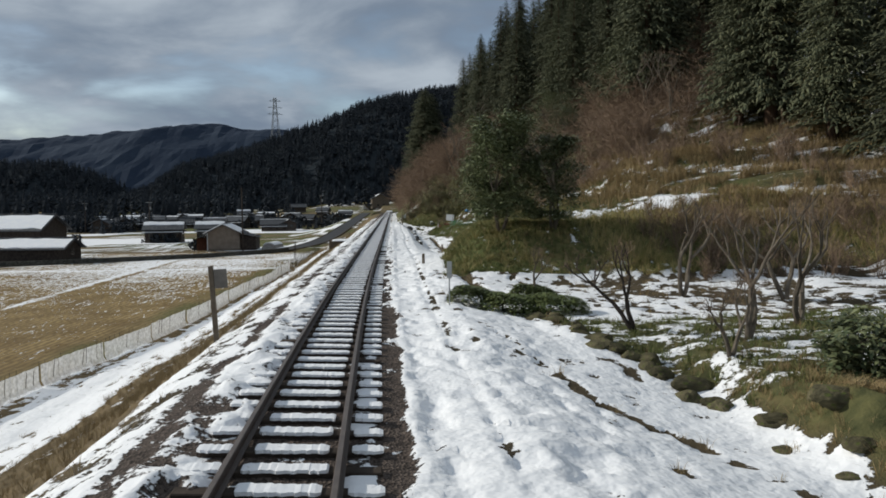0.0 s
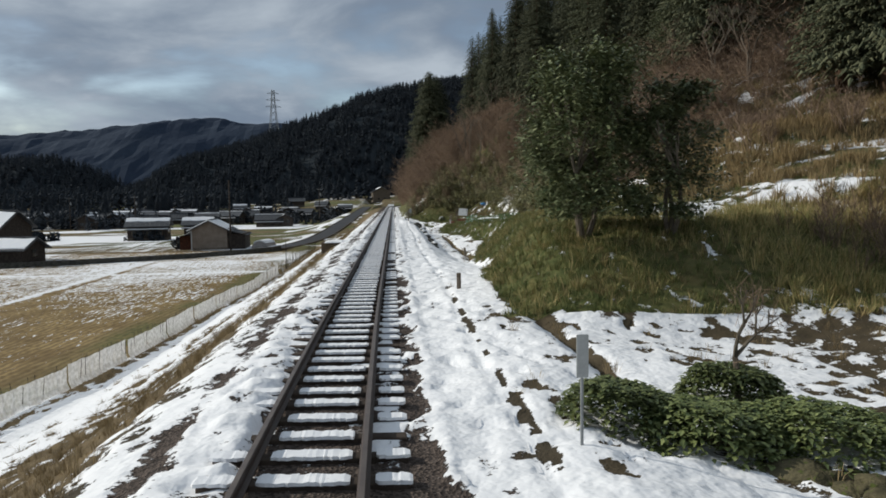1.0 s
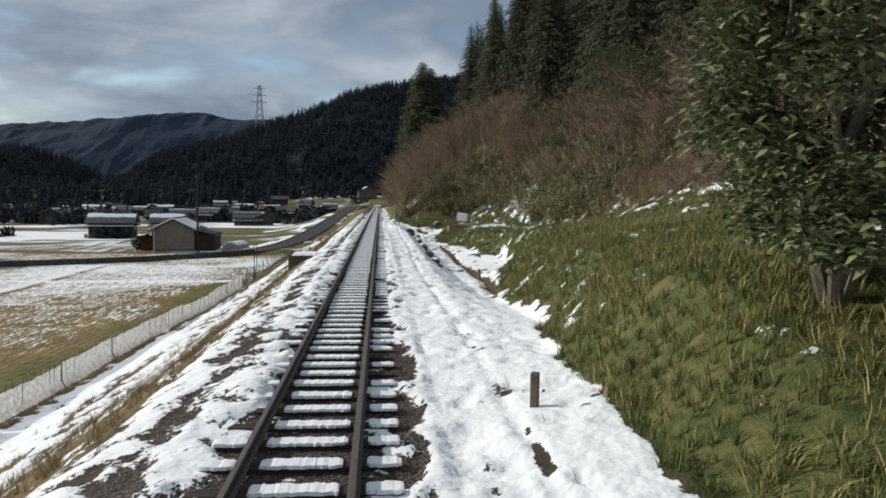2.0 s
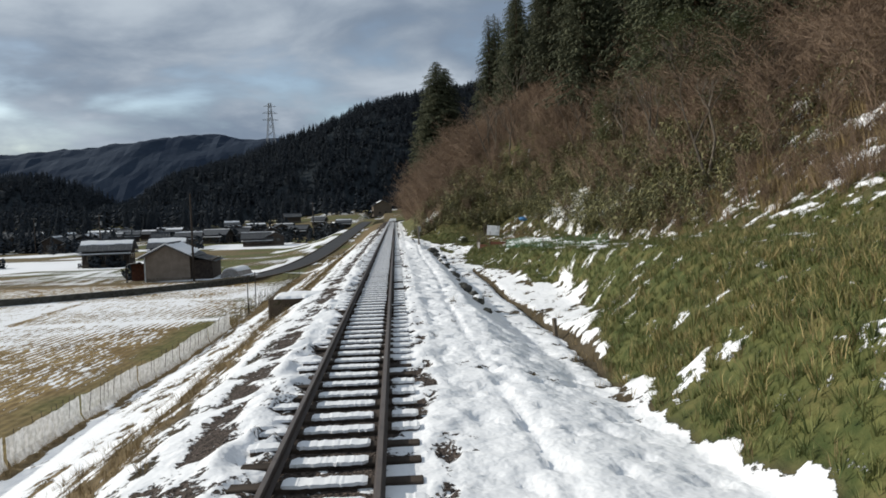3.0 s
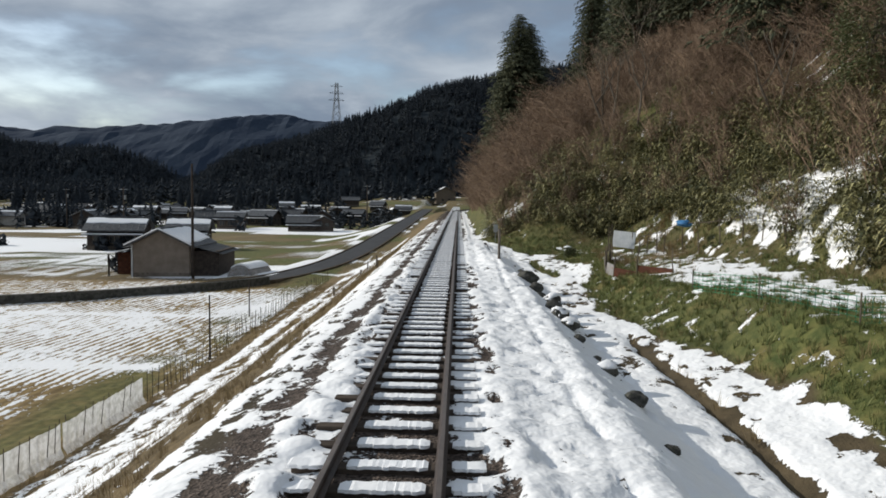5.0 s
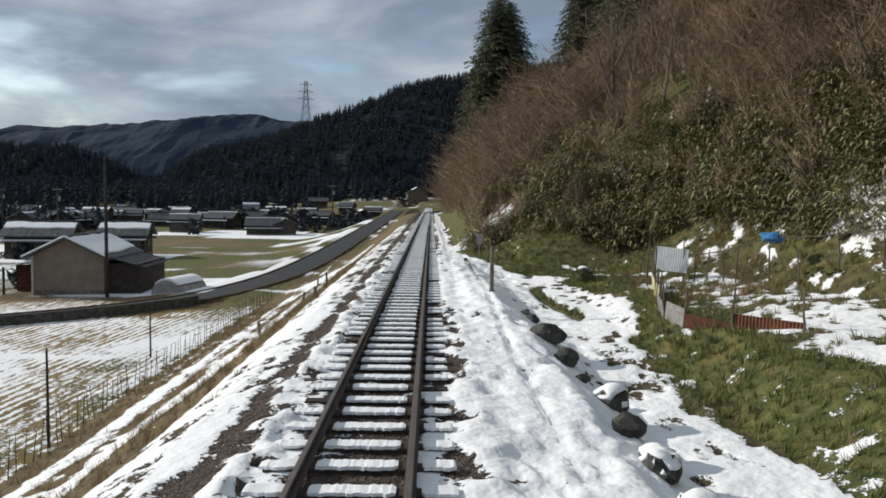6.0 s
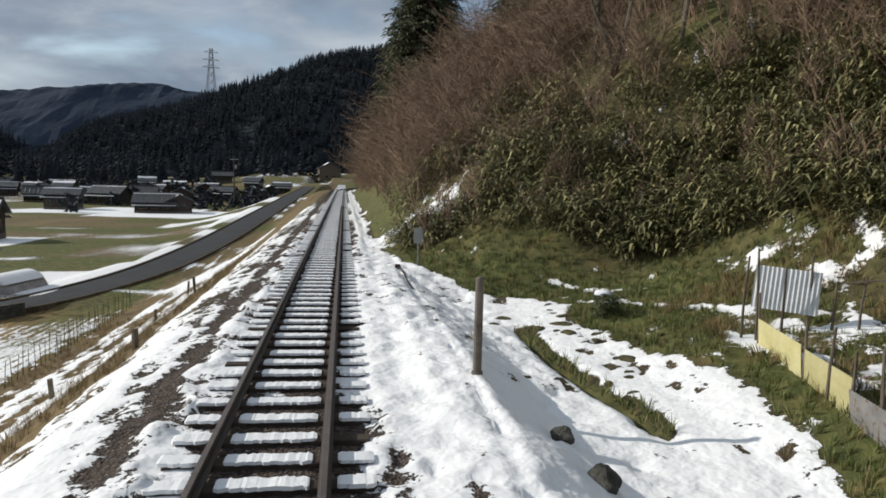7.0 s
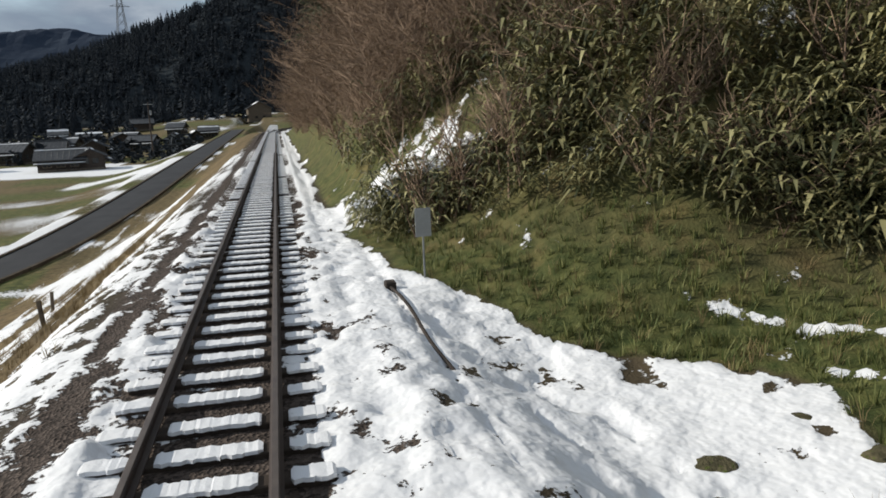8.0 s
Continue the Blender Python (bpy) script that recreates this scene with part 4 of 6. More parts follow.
def thicket_template(seed):
    """A slender bare tree grown thick with twigs: a few stems, side shoots, fine ends."""
    r, verts, faces = random.Random(seed), [], []
    for _ in range(5):
        a = r.uniform(0, math.tau)
        p = Vector((r.uniform(-.1, .1), r.uniform(-.1, .1), -.03))
        d = Vector((math.cos(a) * r.uniform(.15, .6), math.sin(a) * r.uniform(.15, .6), 1)).normalized()
        size = r.uniform(.55, 1.0)
        for i in range(3):
            # each length leans further over
            tip = p + d * size / 3
            spike(verts, faces, p, tip + d * .03, .0046 - .0011 * i)
            for _ in range(3 + 2 * i):
                q = p.lerp(tip, r.random())
                e = (d * .6 + Vector((r.uniform(-1, 1), r.uniform(-1, 1), r.uniform(-.2, .5)))).normalized()
                t2 = q + e * r.uniform(.10, .26)
                spike(verts, faces, q, t2, .0022)
                for _ in range(7):
                    q2 = q.lerp(t2, r.uniform(.2, 1))
                    e2 = (e + Vector((r.uniform(-1, 1), r.uniform(-1, 1), r.uniform(-.6, .5)))).normalized()
                    blade(verts, faces, q2, q2 + e2 * r.uniform(.04, .12), .0019)
            p = tip
            d = (d + Vector((math.cos(a) * .3 + r.uniform(-.25, .25), math.sin(a) * .3 + r.uniform(-.25, .25), -.12))).normalized()
    return verts, faces


def leaf(verts, faces, base, way, side, length, width, droop):
    """A narrow leaf folded along its rib, four triangles."""
    mid = base + way * length * .45
    tip = base + way * length + Vector((0, 0, -droop * length))
    n = len(verts)
    verts += [tuple(base), tuple(mid + side * width), tuple(tip), tuple(mid - side * width), tuple(mid + Vector((0, 0, -.15 * width)))]
    faces += [(n, n + 1, n + 4), (n + 1, n + 2, n + 4), (n + 2, n + 3, n + 4), (n + 3, n, n + 4)]


def bamboo_template(seed):
    r, verts, faces = random.Random(seed), [], []
    for _ in range(6):
        foot = Vector((r.uniform(-.3, .3), r.uniform(-.3, .3), -.05))
        top = foot + Vector((r.uniform(-.3, .3), r.uniform(-.3, .3), r.uniform(.55, 1.1)))
        for i in range(3):
            # a fan of drooping leaves at each joint
            b = foot.lerp(top, (.5, .78, 1.0)[i] + r.uniform(-.08, .04))
            first = r.uniform(0, math.tau)
            for k in range(5):
                a = first + k * 1.1 + r.uniform(-.3, .3)
                way = Vector((math.cos(a), math.sin(a), r.uniform(-.15, .5))).normalized()
                side = Vector((-math.sin(a), math.cos(a), r.uniform(-.3, .3))).normalized()
                leaf(verts, faces, b, way, side, r.uniform(.15, .29), r.uniform(.02, .032), r.uniform(.2, .9))
    return verts, faces


def tuft_template(seed, blades=16, wide=0.012, flop=0.6):
    r, verts, faces = random.Random(seed), [], []
    for _ in range(blades):
        a = r.uniform(0, math.tau)
        o = Vector((math.cos(a), math.sin(a), 0)) * r.uniform(0, .35)
        way = Vector((math.cos(a + r.uniform(-.8, .8)), math.sin(a + r.uniform(-.8, .8)), 0)) * r.uniform(.1, flop)
        h = r.uniform(.5, 1.0)
        s = Vector((-math.sin(a), math.cos(a), 0)) * wide
        n = len(verts)
        b1, b2 = o + way * .35 + Vector((0, 0, h * .6)), o + way + Vector((0, 0, h))
        verts += [tuple(o - s + Vector((0, 0, -.05))), tuple(o + s + Vector((0, 0, -.05))), tuple(b1 + s * .7), tuple(b1 - s * .7), tuple(b2)]
        faces += [(n, n + 1, n + 2), (n, n + 2, n + 3), (n + 3, n + 2, n + 4)]
    return verts, faces


def spots_in(seed, count, x0, x1, y0, y1, keep, size, sink=0.0, lean=0.2, smin=0.6):
    """Random places, kept with the chance keep(x, y) gives."""
    r = np.random.RandomState(seed)
    x, y = r.uniform(x0, x1, count), r.uniform(y0, y1, count)
    ok = r.rand(count) < keep(x, y)
    x, y = x[ok], y[ok]
    n = len(x)
    s = size * r.uniform(smin, 1.25, n)
    return np.stack([x, y, height(x, y) - sink, s, r.uniform(0, math.tau, n), r.uniform(-lean, lean, n)], -1)


# ---- slope: scrub, dwarf bamboo, grass ----
def bamboo_keep(x, y):
    d = x - foot(y)
    return step(-0.2, 0.4, d) * step(7.5, 3.5, d) * step(57, 74, y) * step(117, 112, y) * (0.3 + .7 * (fbm(x, y, 5, 35) > .38)) * (1 - .93 * drift(x, y)) * np.where(y > 98, 1.0, .75) * bush_gap(x, y)


for k in range(3):
    scatter("scrub", "brown leafless scrub thicket on the slope", "scrub", scrub_template(60 + k),
            spots_in(70 + k, 2350, 3, 26, 34, 200, lambda x, y: np.clip((x - centre(y) - foot(y) - 0.2) / 1.5, 0, 1) * step(26, 13, x - centre(y) - foot(y)) * (0.35 + 0.65 * (fbm(x, y, 9, 33) > .42)) * (0.45 + .55 * step(100, 122, y) + .3 * step(60, 70, y)) * (1 - .7 * step(62, 56, y) * step(14, 17, x) * step(29, 26, x)) * (1 - .9 * drift(x, y)) * (1 - .5 * bamboo_keep(x, y)) * bush_gap(x, y), 2.25, 0.1, 0.35), M_TWIG)

for k in range(3):
    scatter("thicket", "tall brown leafless thicket crowding the cutting beside the track", "thicket", thicket_template(160 + k),
            spots_in(170 + k, 1150, 2.6, 17, 100, 290, lambda x, y: np.clip((x - centre(y) - foot(y) - .3) / 1.2, 0, 1) * step(16, 8, x) * np.where(y < 110, .12, np.where(y < 175, .95, .6)) * bush_gap(x, y), 5.0, .1, .3, .45), M_TWIG)

for k in range(2):
    scatter("thicket", "tall bare brown trees thick with twigs on the upper slope", "thicket", thicket_template(164 + k),
            spots_in(174 + k, 300, 14, 32, 54, 106, lambda x, y: step(3.0, 6.0, x - foot(y)) * (.25 + .75 * (fbm(x, y, 6, 69, 2) > .46)) * (1 - drift(x, y)), 4.6, .1, .3, .5), M_TWIG)
    scatter("scrub", "low tangle of dead brown stems and vines on the slope", "scrub", scrub_template(67 + k),
            spots_in(176 + k, 900, 12, 22, 50, 80, lambda x, y: step(-.6, .6, x - foot(y)) * step(80, 70, y) * (1 - drift(x, y)) * (.3 + .7 * (fbm(x, y, 2.0, 70, 2) > .42)), 1.0, .05, .5, .5), M_TWIG)

scatter("scrub", "brown leafless thicket behind the orchard", "scrub", scrub_template(66),
        spots_in(76, 150, 10, 22, 25.5, 31, lambda x, y: step(11, 13.5, x) * (.4 + .6 * (fbm(x, y, 2.5, 46, 2) > .45)), 1.5, 0.1, 0.35), M_TWIG)


for k in range(3):
    scatter("dwarf_bamboo", "dense dwarf bamboo with green and yellowed leaves", "dwarf bamboo", bamboo_template(80 + k),
            spots_in(90 + k, 7200, 2.5, 22, 48, 120, bamboo_keep, 1.25, 0.05, 0.45, 0.5), M_BAMBOO)


def grass_keep(x, y):
    a, g, s, green, p = covers(x, y)
    return np.where((x > 2.9) & (a < .5), green * 1.3, 0) * (x < foot(y) + np.where(y > 96, .2, 1.0))


for k in range(2):
    scatter("grass", "green and fading winter grass on the banks", "grass", tuft_template(100 + k, 9, 0.034, .9),
            spots_in(110 + k, 46000, 3, 20, 11, 118, grass_keep, 0.21, 0.01, 0.5, 0.4), M_BLADE)


def dry_keep(x, y):
    a, g, s, green, p = covers(x, y)
    u = x - centre(y)
    return np.where((a < .46) & (np.abs(u) > 2.3) & (u > -11.5), 0.25 + .75 * s, 0) * np.where(u > 0, .75 * (u < foot(y) + 3), 1.0)


scatter("dry_grass", "dry brown grass along the embankment and banks", "grass", tuft_template(104, 14, 0.014, .8),
        spots_in(114, 40000, -11.5, 14, 2, 118, dry_keep, 0.27, 0.02), M_DRYBLADE)
scatter("dry_grass", "tall straw-coloured grass behind the garden fence", "grass", tuft_template(108, 16, 0.016, .7),
        spots_in(118, 2600, 7.6, 13.5, 84, 97, lambda x, y: step(88, 90, y - .2 * (x - 9)) * (covers(x, y)[0] < .5) * (fbm(x, y, 1.4, 58, 2) > .42), .36, .02, .5, .4), M_DRYBLADE)
scatter("hill_grass", "tall straw-coloured dead grass on the terraces", "grass", tuft_template(105, 18, 0.02, .6),
        spots_in(115, 16000, 12, 34, 30, 75, lambda x, y: step(12, 16, x) * (fbm(x * .3, y, 3, 37) > .40) * step(75, 55, y) * (covers(x, y)[0] < .5), 0.62, 0.03), M_DRYBLADE)

def sprout_template(seed):
    """A low rosette of broad leaves."""
    r, verts, faces = random.Random(seed), [], []
    for i in range(12):
        a = i * 2.4 + r.uniform(-.3, .3)
        way = Vector((math.cos(a), math.sin(a), r.uniform(.3, 1.1))).normalized()
        leaf(verts, faces, Vector((0, 0, .02)), way, Vector((-math.sin(a), math.cos(a), 0)), r.uniform(.6, 1), r.uniform(.12, .2), .35)
    return verts, faces


scatter("vegetables", "rows of green winter vegetables poking through snow", "vegetables", sprout_template(107),
        spots_in(117, 6000, 7.4, 12.6, 61, 91, lambda x, y: (x > np.interp(y, [60, 66, 70, 77, 85, 90], [9.7, 9.4, 8.8, 8.2, 7.6, 7.8])) * step(.55, .95, np.sin((x * .95 + y * .3) * 5.2 + 2.5 * fbm(x, y, 3.0, 19, 2))) * (fbm(x, y, 2.5, 57, 2) > .57), .24, .0, .2, .4), M_IVY)

scatter("tall_grass", "tall fading grass and weeds on the orchard bank", "grass", tuft_template(106, 12, 0.02, .7),
        spots_in(116, 9000, 3.4, 16, 26.5, 56, lambda x, y: (covers(x, y)[0] < .4) * (x > snow_edge(y) + .2) * (.15 + .85 * (fbm(x, y, 1.6, 40, 2) > .5)) * step(13, 9, x), 0.36, 0.02, 0.6, 0.4), M_WEED)

scatter("tall_grass", "tall olive and straw grass on the bank behind the orchard", "grass", tuft_template(109, 14, 0.018, .7),
        spots_in(119, 6500, 9, 24, 26.8, 36, lambda x, y: (covers(x, y)[0] < .5) * (.35 + .65 * (fbm(x, y, 2.0, 65, 2) > .45)) * step(9, 11, x), 0.42, 0.02, 0.6, 0.4), M_WEED)

scatter("dry_grass", "matted brown grass on the earthy hump below the orchard", "grass", tuft_template(120, 16, 0.016, .9),
        spots_in(120, 1500, 6.6, 10.5, 6.5, 12.8, lambda x, y: (covers(x, y)[0] < .5) * (.3 + .7 * (fbm(x, y, .8, 68, 2) > .48)), .22, .02, .7, .4), M_DRYBLADE)


# ---- trees ----
def limbs(bm, p, d, length, radius, depth, r, up=0.15, tips=None, spreadness=0.7, forks=(3, 4)):
    """A limb that bends and forks."""
    n = 3
    for i in range(n):
        d = (d + Vector((r.uniform(-.22, .22), r.uniform(-.22, .22), r.uniform(-.05, .2) + up * .3))).normalized()
        q = p + d * length / n
        tube(bm, p, q, radius * (1 - .25 * i / n), radius * (1 - .25 * (i + 1) / n), 6 if radius > .02 else 4)
        p = q
    if tips is not None:
        tips.append(p.copy())
    if depth:
        for _ in range(forks[0] if depth > 1 else forks[1]):
            e = (d + Vector((r.uniform(-1, 1), r.uniform(-1, 1), r.uniform(-.35, .7))) * spreadness).normalized()
            limbs(bm, p, e, length * r.uniform(.55, .8), radius * .58, depth - 1, r, up, tips, spreadness, forks)


def bare_tree(name, label, x, y, h, seed, stems, dark=False):
    r = random.Random(seed)
    ob = holder(name, label, "tree", pose(x, y, ground_at(x, y) - .03), "orchard trees")
    mat = M_DARKWOOD if dark else M_BARK
    tips = []
    for dx, dy in stems:
        bm = bmesh.new()
        limbs(bm, Vector((dx * .06, dy * .06, -.05)), Vector((dx, dy, 1)).normalized(), h * .5, .07 * min(h, 2.3) / 2, 3, r, .15, tips, .85, (2, 3))
        part("limb", bm, mat, ob)
    v, f = [], []
    for p in tips:
        for _ in range(7):
            b = p + Vector((r.uniform(-.12, .12), r.uniform(-.12, .12), r.uniform(-.15, .05)))
            spike(v, f, b, b + Vector((r.uniform(-.3, .3), r.uniform(-.3, .3), r.uniform(-.05, .4))), .004)
    tagged(part("twig_spray", mesh_of("twig_spray", v, f, M_TWIG), M_TWIG, ob), kind="stuff")
    return ob


bare_tree("fruit_tree", "dark pruned fruit tree with two leaning limbs in patchy snow", 7.25, 16.9, 1.9, 3, ((-.55, .1), (-.12, .2)), True)
bare_tree("fruit_tree", "bare grey fruit tree with a forked trunk in patchy snow", 9.4, 15.7, 2.5, 5, ((.05, 0), (.5, .1)))
bare_tree("fruit_tree", "small bare fruit tree in patchy snow", 8.15, 13.9, 1.5, 7, ((-.1, 0), (.2, .1)))
bare_tree("fruit_tree", "bare grey fruit tree with a leaning trunk", 11.6, 17.4, 2.6, 9, ((-.3, 0), (.1, .2)))
bare_tree("fruit_tree", "young bare tree beside a low clump of ivy", 5.7, 21.5, 1.5, 11, ((0, 0),))
bare_tree("fruit_tree", "bare fruit tree at the back of the orchard", 13.5, 21.5, 2.8, 13, ((0.2, 0), (-.3, .1)))
bare_tree("fruit_tree", "bare fruit tree at the back of the orchard", 10.6, 22.4, 2.6, 15, ((0.1, .1), (-.2, 0)))
bare_tree("fruit_tree", "bare fruit tree at the back of the orchard", 16.5, 19.5, 2.9, 17, ((0.1, .1), (.3, 0)))


def slope_trees():
    rr = random.Random(44)
    first = [bare_tree("bare_tree", "tall bare grey tree among the scrub", 14.5 + k, 66 + 9 * k, 4.6, 30 + k, ((.1, 0), (-.15, .1))) for k in range(3)]
    for ob in first:
        ob["group"] = "bare trees of the slope"
    for _ in range(16):
        y = rr.uniform(56, 190)
        x = float(foot(np.array(y))) + rr.uniform(2.5, 13)
        s = rr.uniform(.7, 1.25)
        t = copy_thing(rr.choice(first), pose(x, y, ground_at(x, y) - .1, 0, 0, rr.uniform(0, 360)))
        t.scale = (s, s, s)


slope_trees()


def evergreen(x, y, h, w, seed, label, leaves=9000, trunk=True):
    """A broadleaf evergreen: forked trunk and a ragged crown of single leaves in clumps."""
    r = random.Random(seed)
    ob = holder("evergreen_tree", label, "tree", pose(x, y, ground_at(x, y) - .05))
    bm, tips = bmesh.new(), []
    for k in range(3 if trunk else 5):
        a = k * 2.1 + r.uniform(0, 1)
        limbs(bm, Vector((.08 * math.cos(a), .08 * math.sin(a), -.05)), Vector((.35 * math.cos(a), .35 * math.sin(a), 1)).normalized(), h * .36, .035 * h / 2, 2, r, .15, tips)
    part("trunk", bm, M_BARK, ob)
    v, f = [], []
    clumps = []
    for _ in range(95):
        a, e = r.uniform(0, math.tau), r.uniform(-.9, 1)
        rad = w * (1 - .35 * max(0, e) ** 2) * r.uniform(.45, 1.0) * (1 + .18 * math.sin(3 * a + seed))
        clumps.append((Vector((math.cos(a) * rad, math.sin(a) * rad, h * (.52 + .44 * e))), r.uniform(.24, .48) * w * .42))
    for _ in range(leaves):
        c, s = clumps[r.randrange(len(clumps))]
        b = c + Vector((r.gauss(0, s), r.gauss(0, s), r.gauss(0, s * .8)))
        if b.z < .12 * h:
            b.z = .12 * h + r.uniform(0, .3)
        a = r.uniform(0, math.tau)
        way = Vector((math.cos(a), math.sin(a), r.uniform(-.6, .5))).normalized()
        side = way.cross(Vector((r.uniform(-.5, .5), r.uniform(-.5, .5), 1))).normalized()
        leaf(v, f, b, way, side, r.uniform(.11, .19), r.uniform(.03, .048), .2)
    part("crown", mesh_of("crown", v, f, M_BROADLEAF), M_BROADLEAF, ob)
    return ob


evergreen(6.0, 31.0, 5.0, 1.55, 21, "dark glossy evergreen tree on the grassy bank", 26000)
evergreen(8.3, 30.8, 4.0, 1.15, 22, "thin open evergreen tree on the grassy bank", 10000)
for x, y, h, w, k in ((19.6, 80, 6.5, 2.5, 24), (21.5, 91, 7.5, 2.8, 25), (18.8, 71, 5.0, 2.1, 26), (23.5, 68, 7.0, 2.8, 27), (17.4, 88, 4.6, 1.9, 28)):
    evergreen(x, y, h, w, k, "dark evergreen tree among bare brown scrub on the slope", 9000)
evergreen(9.7, 11.8, 1.15, 0.85, 23, "low dark evergreen bush in the orchard", 3500, False)


def ivy(x, y, rx, ry, seed, tall=.48):
    """A low flat-topped clump of ivy."""
    r, v, f = random.Random(seed), [], []
    n = 4200
    a = np.array([r.uniform(0, math.tau) for _ in range(n)])
    q = np.sqrt(np.array([r.random() for _ in range(n)])) * (1 + .12 * np.sin(5 * a + seed))
    px, py = x + rx * q * np.cos(a), y + ry * q * np.sin(a)
    pz = height(px, py) + tall * np.clip(1 - q ** 5, 0, 1) * (.75 + .5 * fbm(px, py, .5, 39, 2))
    for k in range(n):
        b = Vector((px[k], py[k], pz[k] * 1 - tall * .55 * r.random() ** 2 + .03))
        t = r.uniform(0, math.tau)
        way = Vector((math.cos(t), math.sin(t), r.uniform(-.4, .6))).normalized()
        leaf(v, f, b, way, way.cross(Vector((0, 0, 1))).normalized(), r.uniform(.06, .12), r.uniform(.02, .04), .3)
    return tagged(new("ivy_patch", mesh_of("ivy_patch", v, f, M_IVY)), "low dark green ivy clump ringed by snow", "ground cover", kind="stuff")


ivy(3.75, 20.35, .85, .7, 1)
ivy(4.75, 19.95, 1.0, .75, 2)
ivy(5.95, 19.8, 1.0, .8, 4)
ivy(5.6, 21.5, 0.85, .45, 3)


# ---- stones ----
def stone_mesh(seed, flat=0.75):
    bm = bmesh.new()
    bmesh.ops.create_icosphere(bm, subdivisions=3, radius=0.5)
    r = random.Random(seed)
    off = Vector((r.uniform(0, 50), r.uniform(0, 50), r.uniform(0, 50)))
    for v in bm.verts:
        v.co *= 1 + .38 * noise.noise(v.co * 2.2 + off) + .14 * noise.noise(v.co * 5 + off) + .05 * noise.noise(v.co * 14 + off)
        v.co.z *= flat
    return finish(bm, "stone", M_STONE)


def snowcap_mesh(stone, name="snow_cap"):
    """Snow lying on the upper side of a stone."""
    bm = bmesh.new()
    bm.from_mesh(stone)
    bmesh.ops.delete(bm, geom=[f for f in bm.faces if f.normal.z < .62], context="FACES")
    for v in bm.verts:
        v.co += Vector((0, 0, .05)) + v.normal * .02
    bmesh.ops.solidify(bm, geom=bm.faces[:], thickness=.06)
    return finish(bm, name, M_SNOW, True)


STONES = [stone_mesh(k) for k in range(6)]
CAPS = [snowcap_mesh(s) for s in STONES]


def rock(x, y, size, k, snow=True, z=None):
    ob = tagged(new("rock", STONES[k % 6]), "dark rock capped with snow beside the track" if snow else "bare dark rock half sunk in the snow", "rock", "rocks beside the track")
    z = ground_at(x, y) + size * .18 if z is None else z
    ob.matrix_world = pose(x, y, z, 0, 0, k * 67) @ Matrix.Diagonal((size, size * (.8 + .1 * (k % 4)), size, 1))
    if snow:
        part("snow_cap", CAPS[k % 6], M_SNOW, ob, "melting snow")
    return ob


r = random.Random(12)
for i, (y, size) in enumerate(((57.2, .28), (59.8, .42), (61.6, .34), (63.3, .42), (63.9, .2), (65.1, .34), (67.4, .2), (69.9, .34), (72.0, .36), (73.1, .2), (75.2, .26), (76.8, .42), (77.8, .5), (78.2, .4), (79.3, .44), (81.0, .52), (82.3, .24), (83.9, .5), (85.3, .66), (86.6, .22), (88.1, .36), (89.6, .26))):
    rock(3.58 + r.uniform(-.1, .12) - .16 * (y > 83), y, size * 1.15, i, y in (59.8, 77.8, 78.2, 81.0, 76.8, 72.0))


def clipped_shrub(x, y, w, h):
    rr, v, f = random.Random(5), [], []
    for _ in range(1500):
        b = Vector((rr.uniform(-w, w), rr.uniform(-w, w), rr.uniform(.02, h)))
        a = rr.uniform(0, math.tau)
        way = Vector((math.cos(a), math.sin(a), rr.uniform(-.4, .6))).normalized()
        leaf(v, f, b, way, way.cross(Vector((0, 0, 1))).normalized(), rr.uniform(.06, .1), rr.uniform(.015, .03), .3)
    ob = holder("clipped_shrub", "small clipped dark shrub with snow beside it", "shrub", pose(x, y, ground_at(x, y) - .03))
    part("leaves", mesh_of("leaves", v, f, M_BROADLEAF), M_BROADLEAF, ob)
    cap = part("snow_cap", CAPS[1], M_SNOW, ob, "melting snow")
    cap.matrix_local = pose(-.1, .1, h - .12) @ Matrix.Diagonal((.5, .5, .4, 1))


clipped_shrub(6.6, 96.7, .3, .55)


def sunk_stones():
    rr = random.Random(52)
    for k in range(26):
        x, y = 5.4 + rr.gauss(0, .55), rr.uniform(91.5, 98.5)
        s = rr.choice((.14, .18, .22, .3, .42))
        ob = tagged(new("rock", MOSSY[k % 6]), "mossy brown stone half sunk in the snow", "rock", "stones in the snow by the ditch")
        ob.matrix_world = pose(x, y, ground_at(x, y) + s * .08, 0, 0, rr.uniform(0, 360)) @ Matrix.Diagonal((s * 1.4, s, s * .6, 1))


def mossy(me):
    me = me.copy()
    me.materials.clear()
    me.materials.append(M_MOSSSTONE)
    return me


MOSSY = [mossy(m) for m in STONES]
sunk_stones()


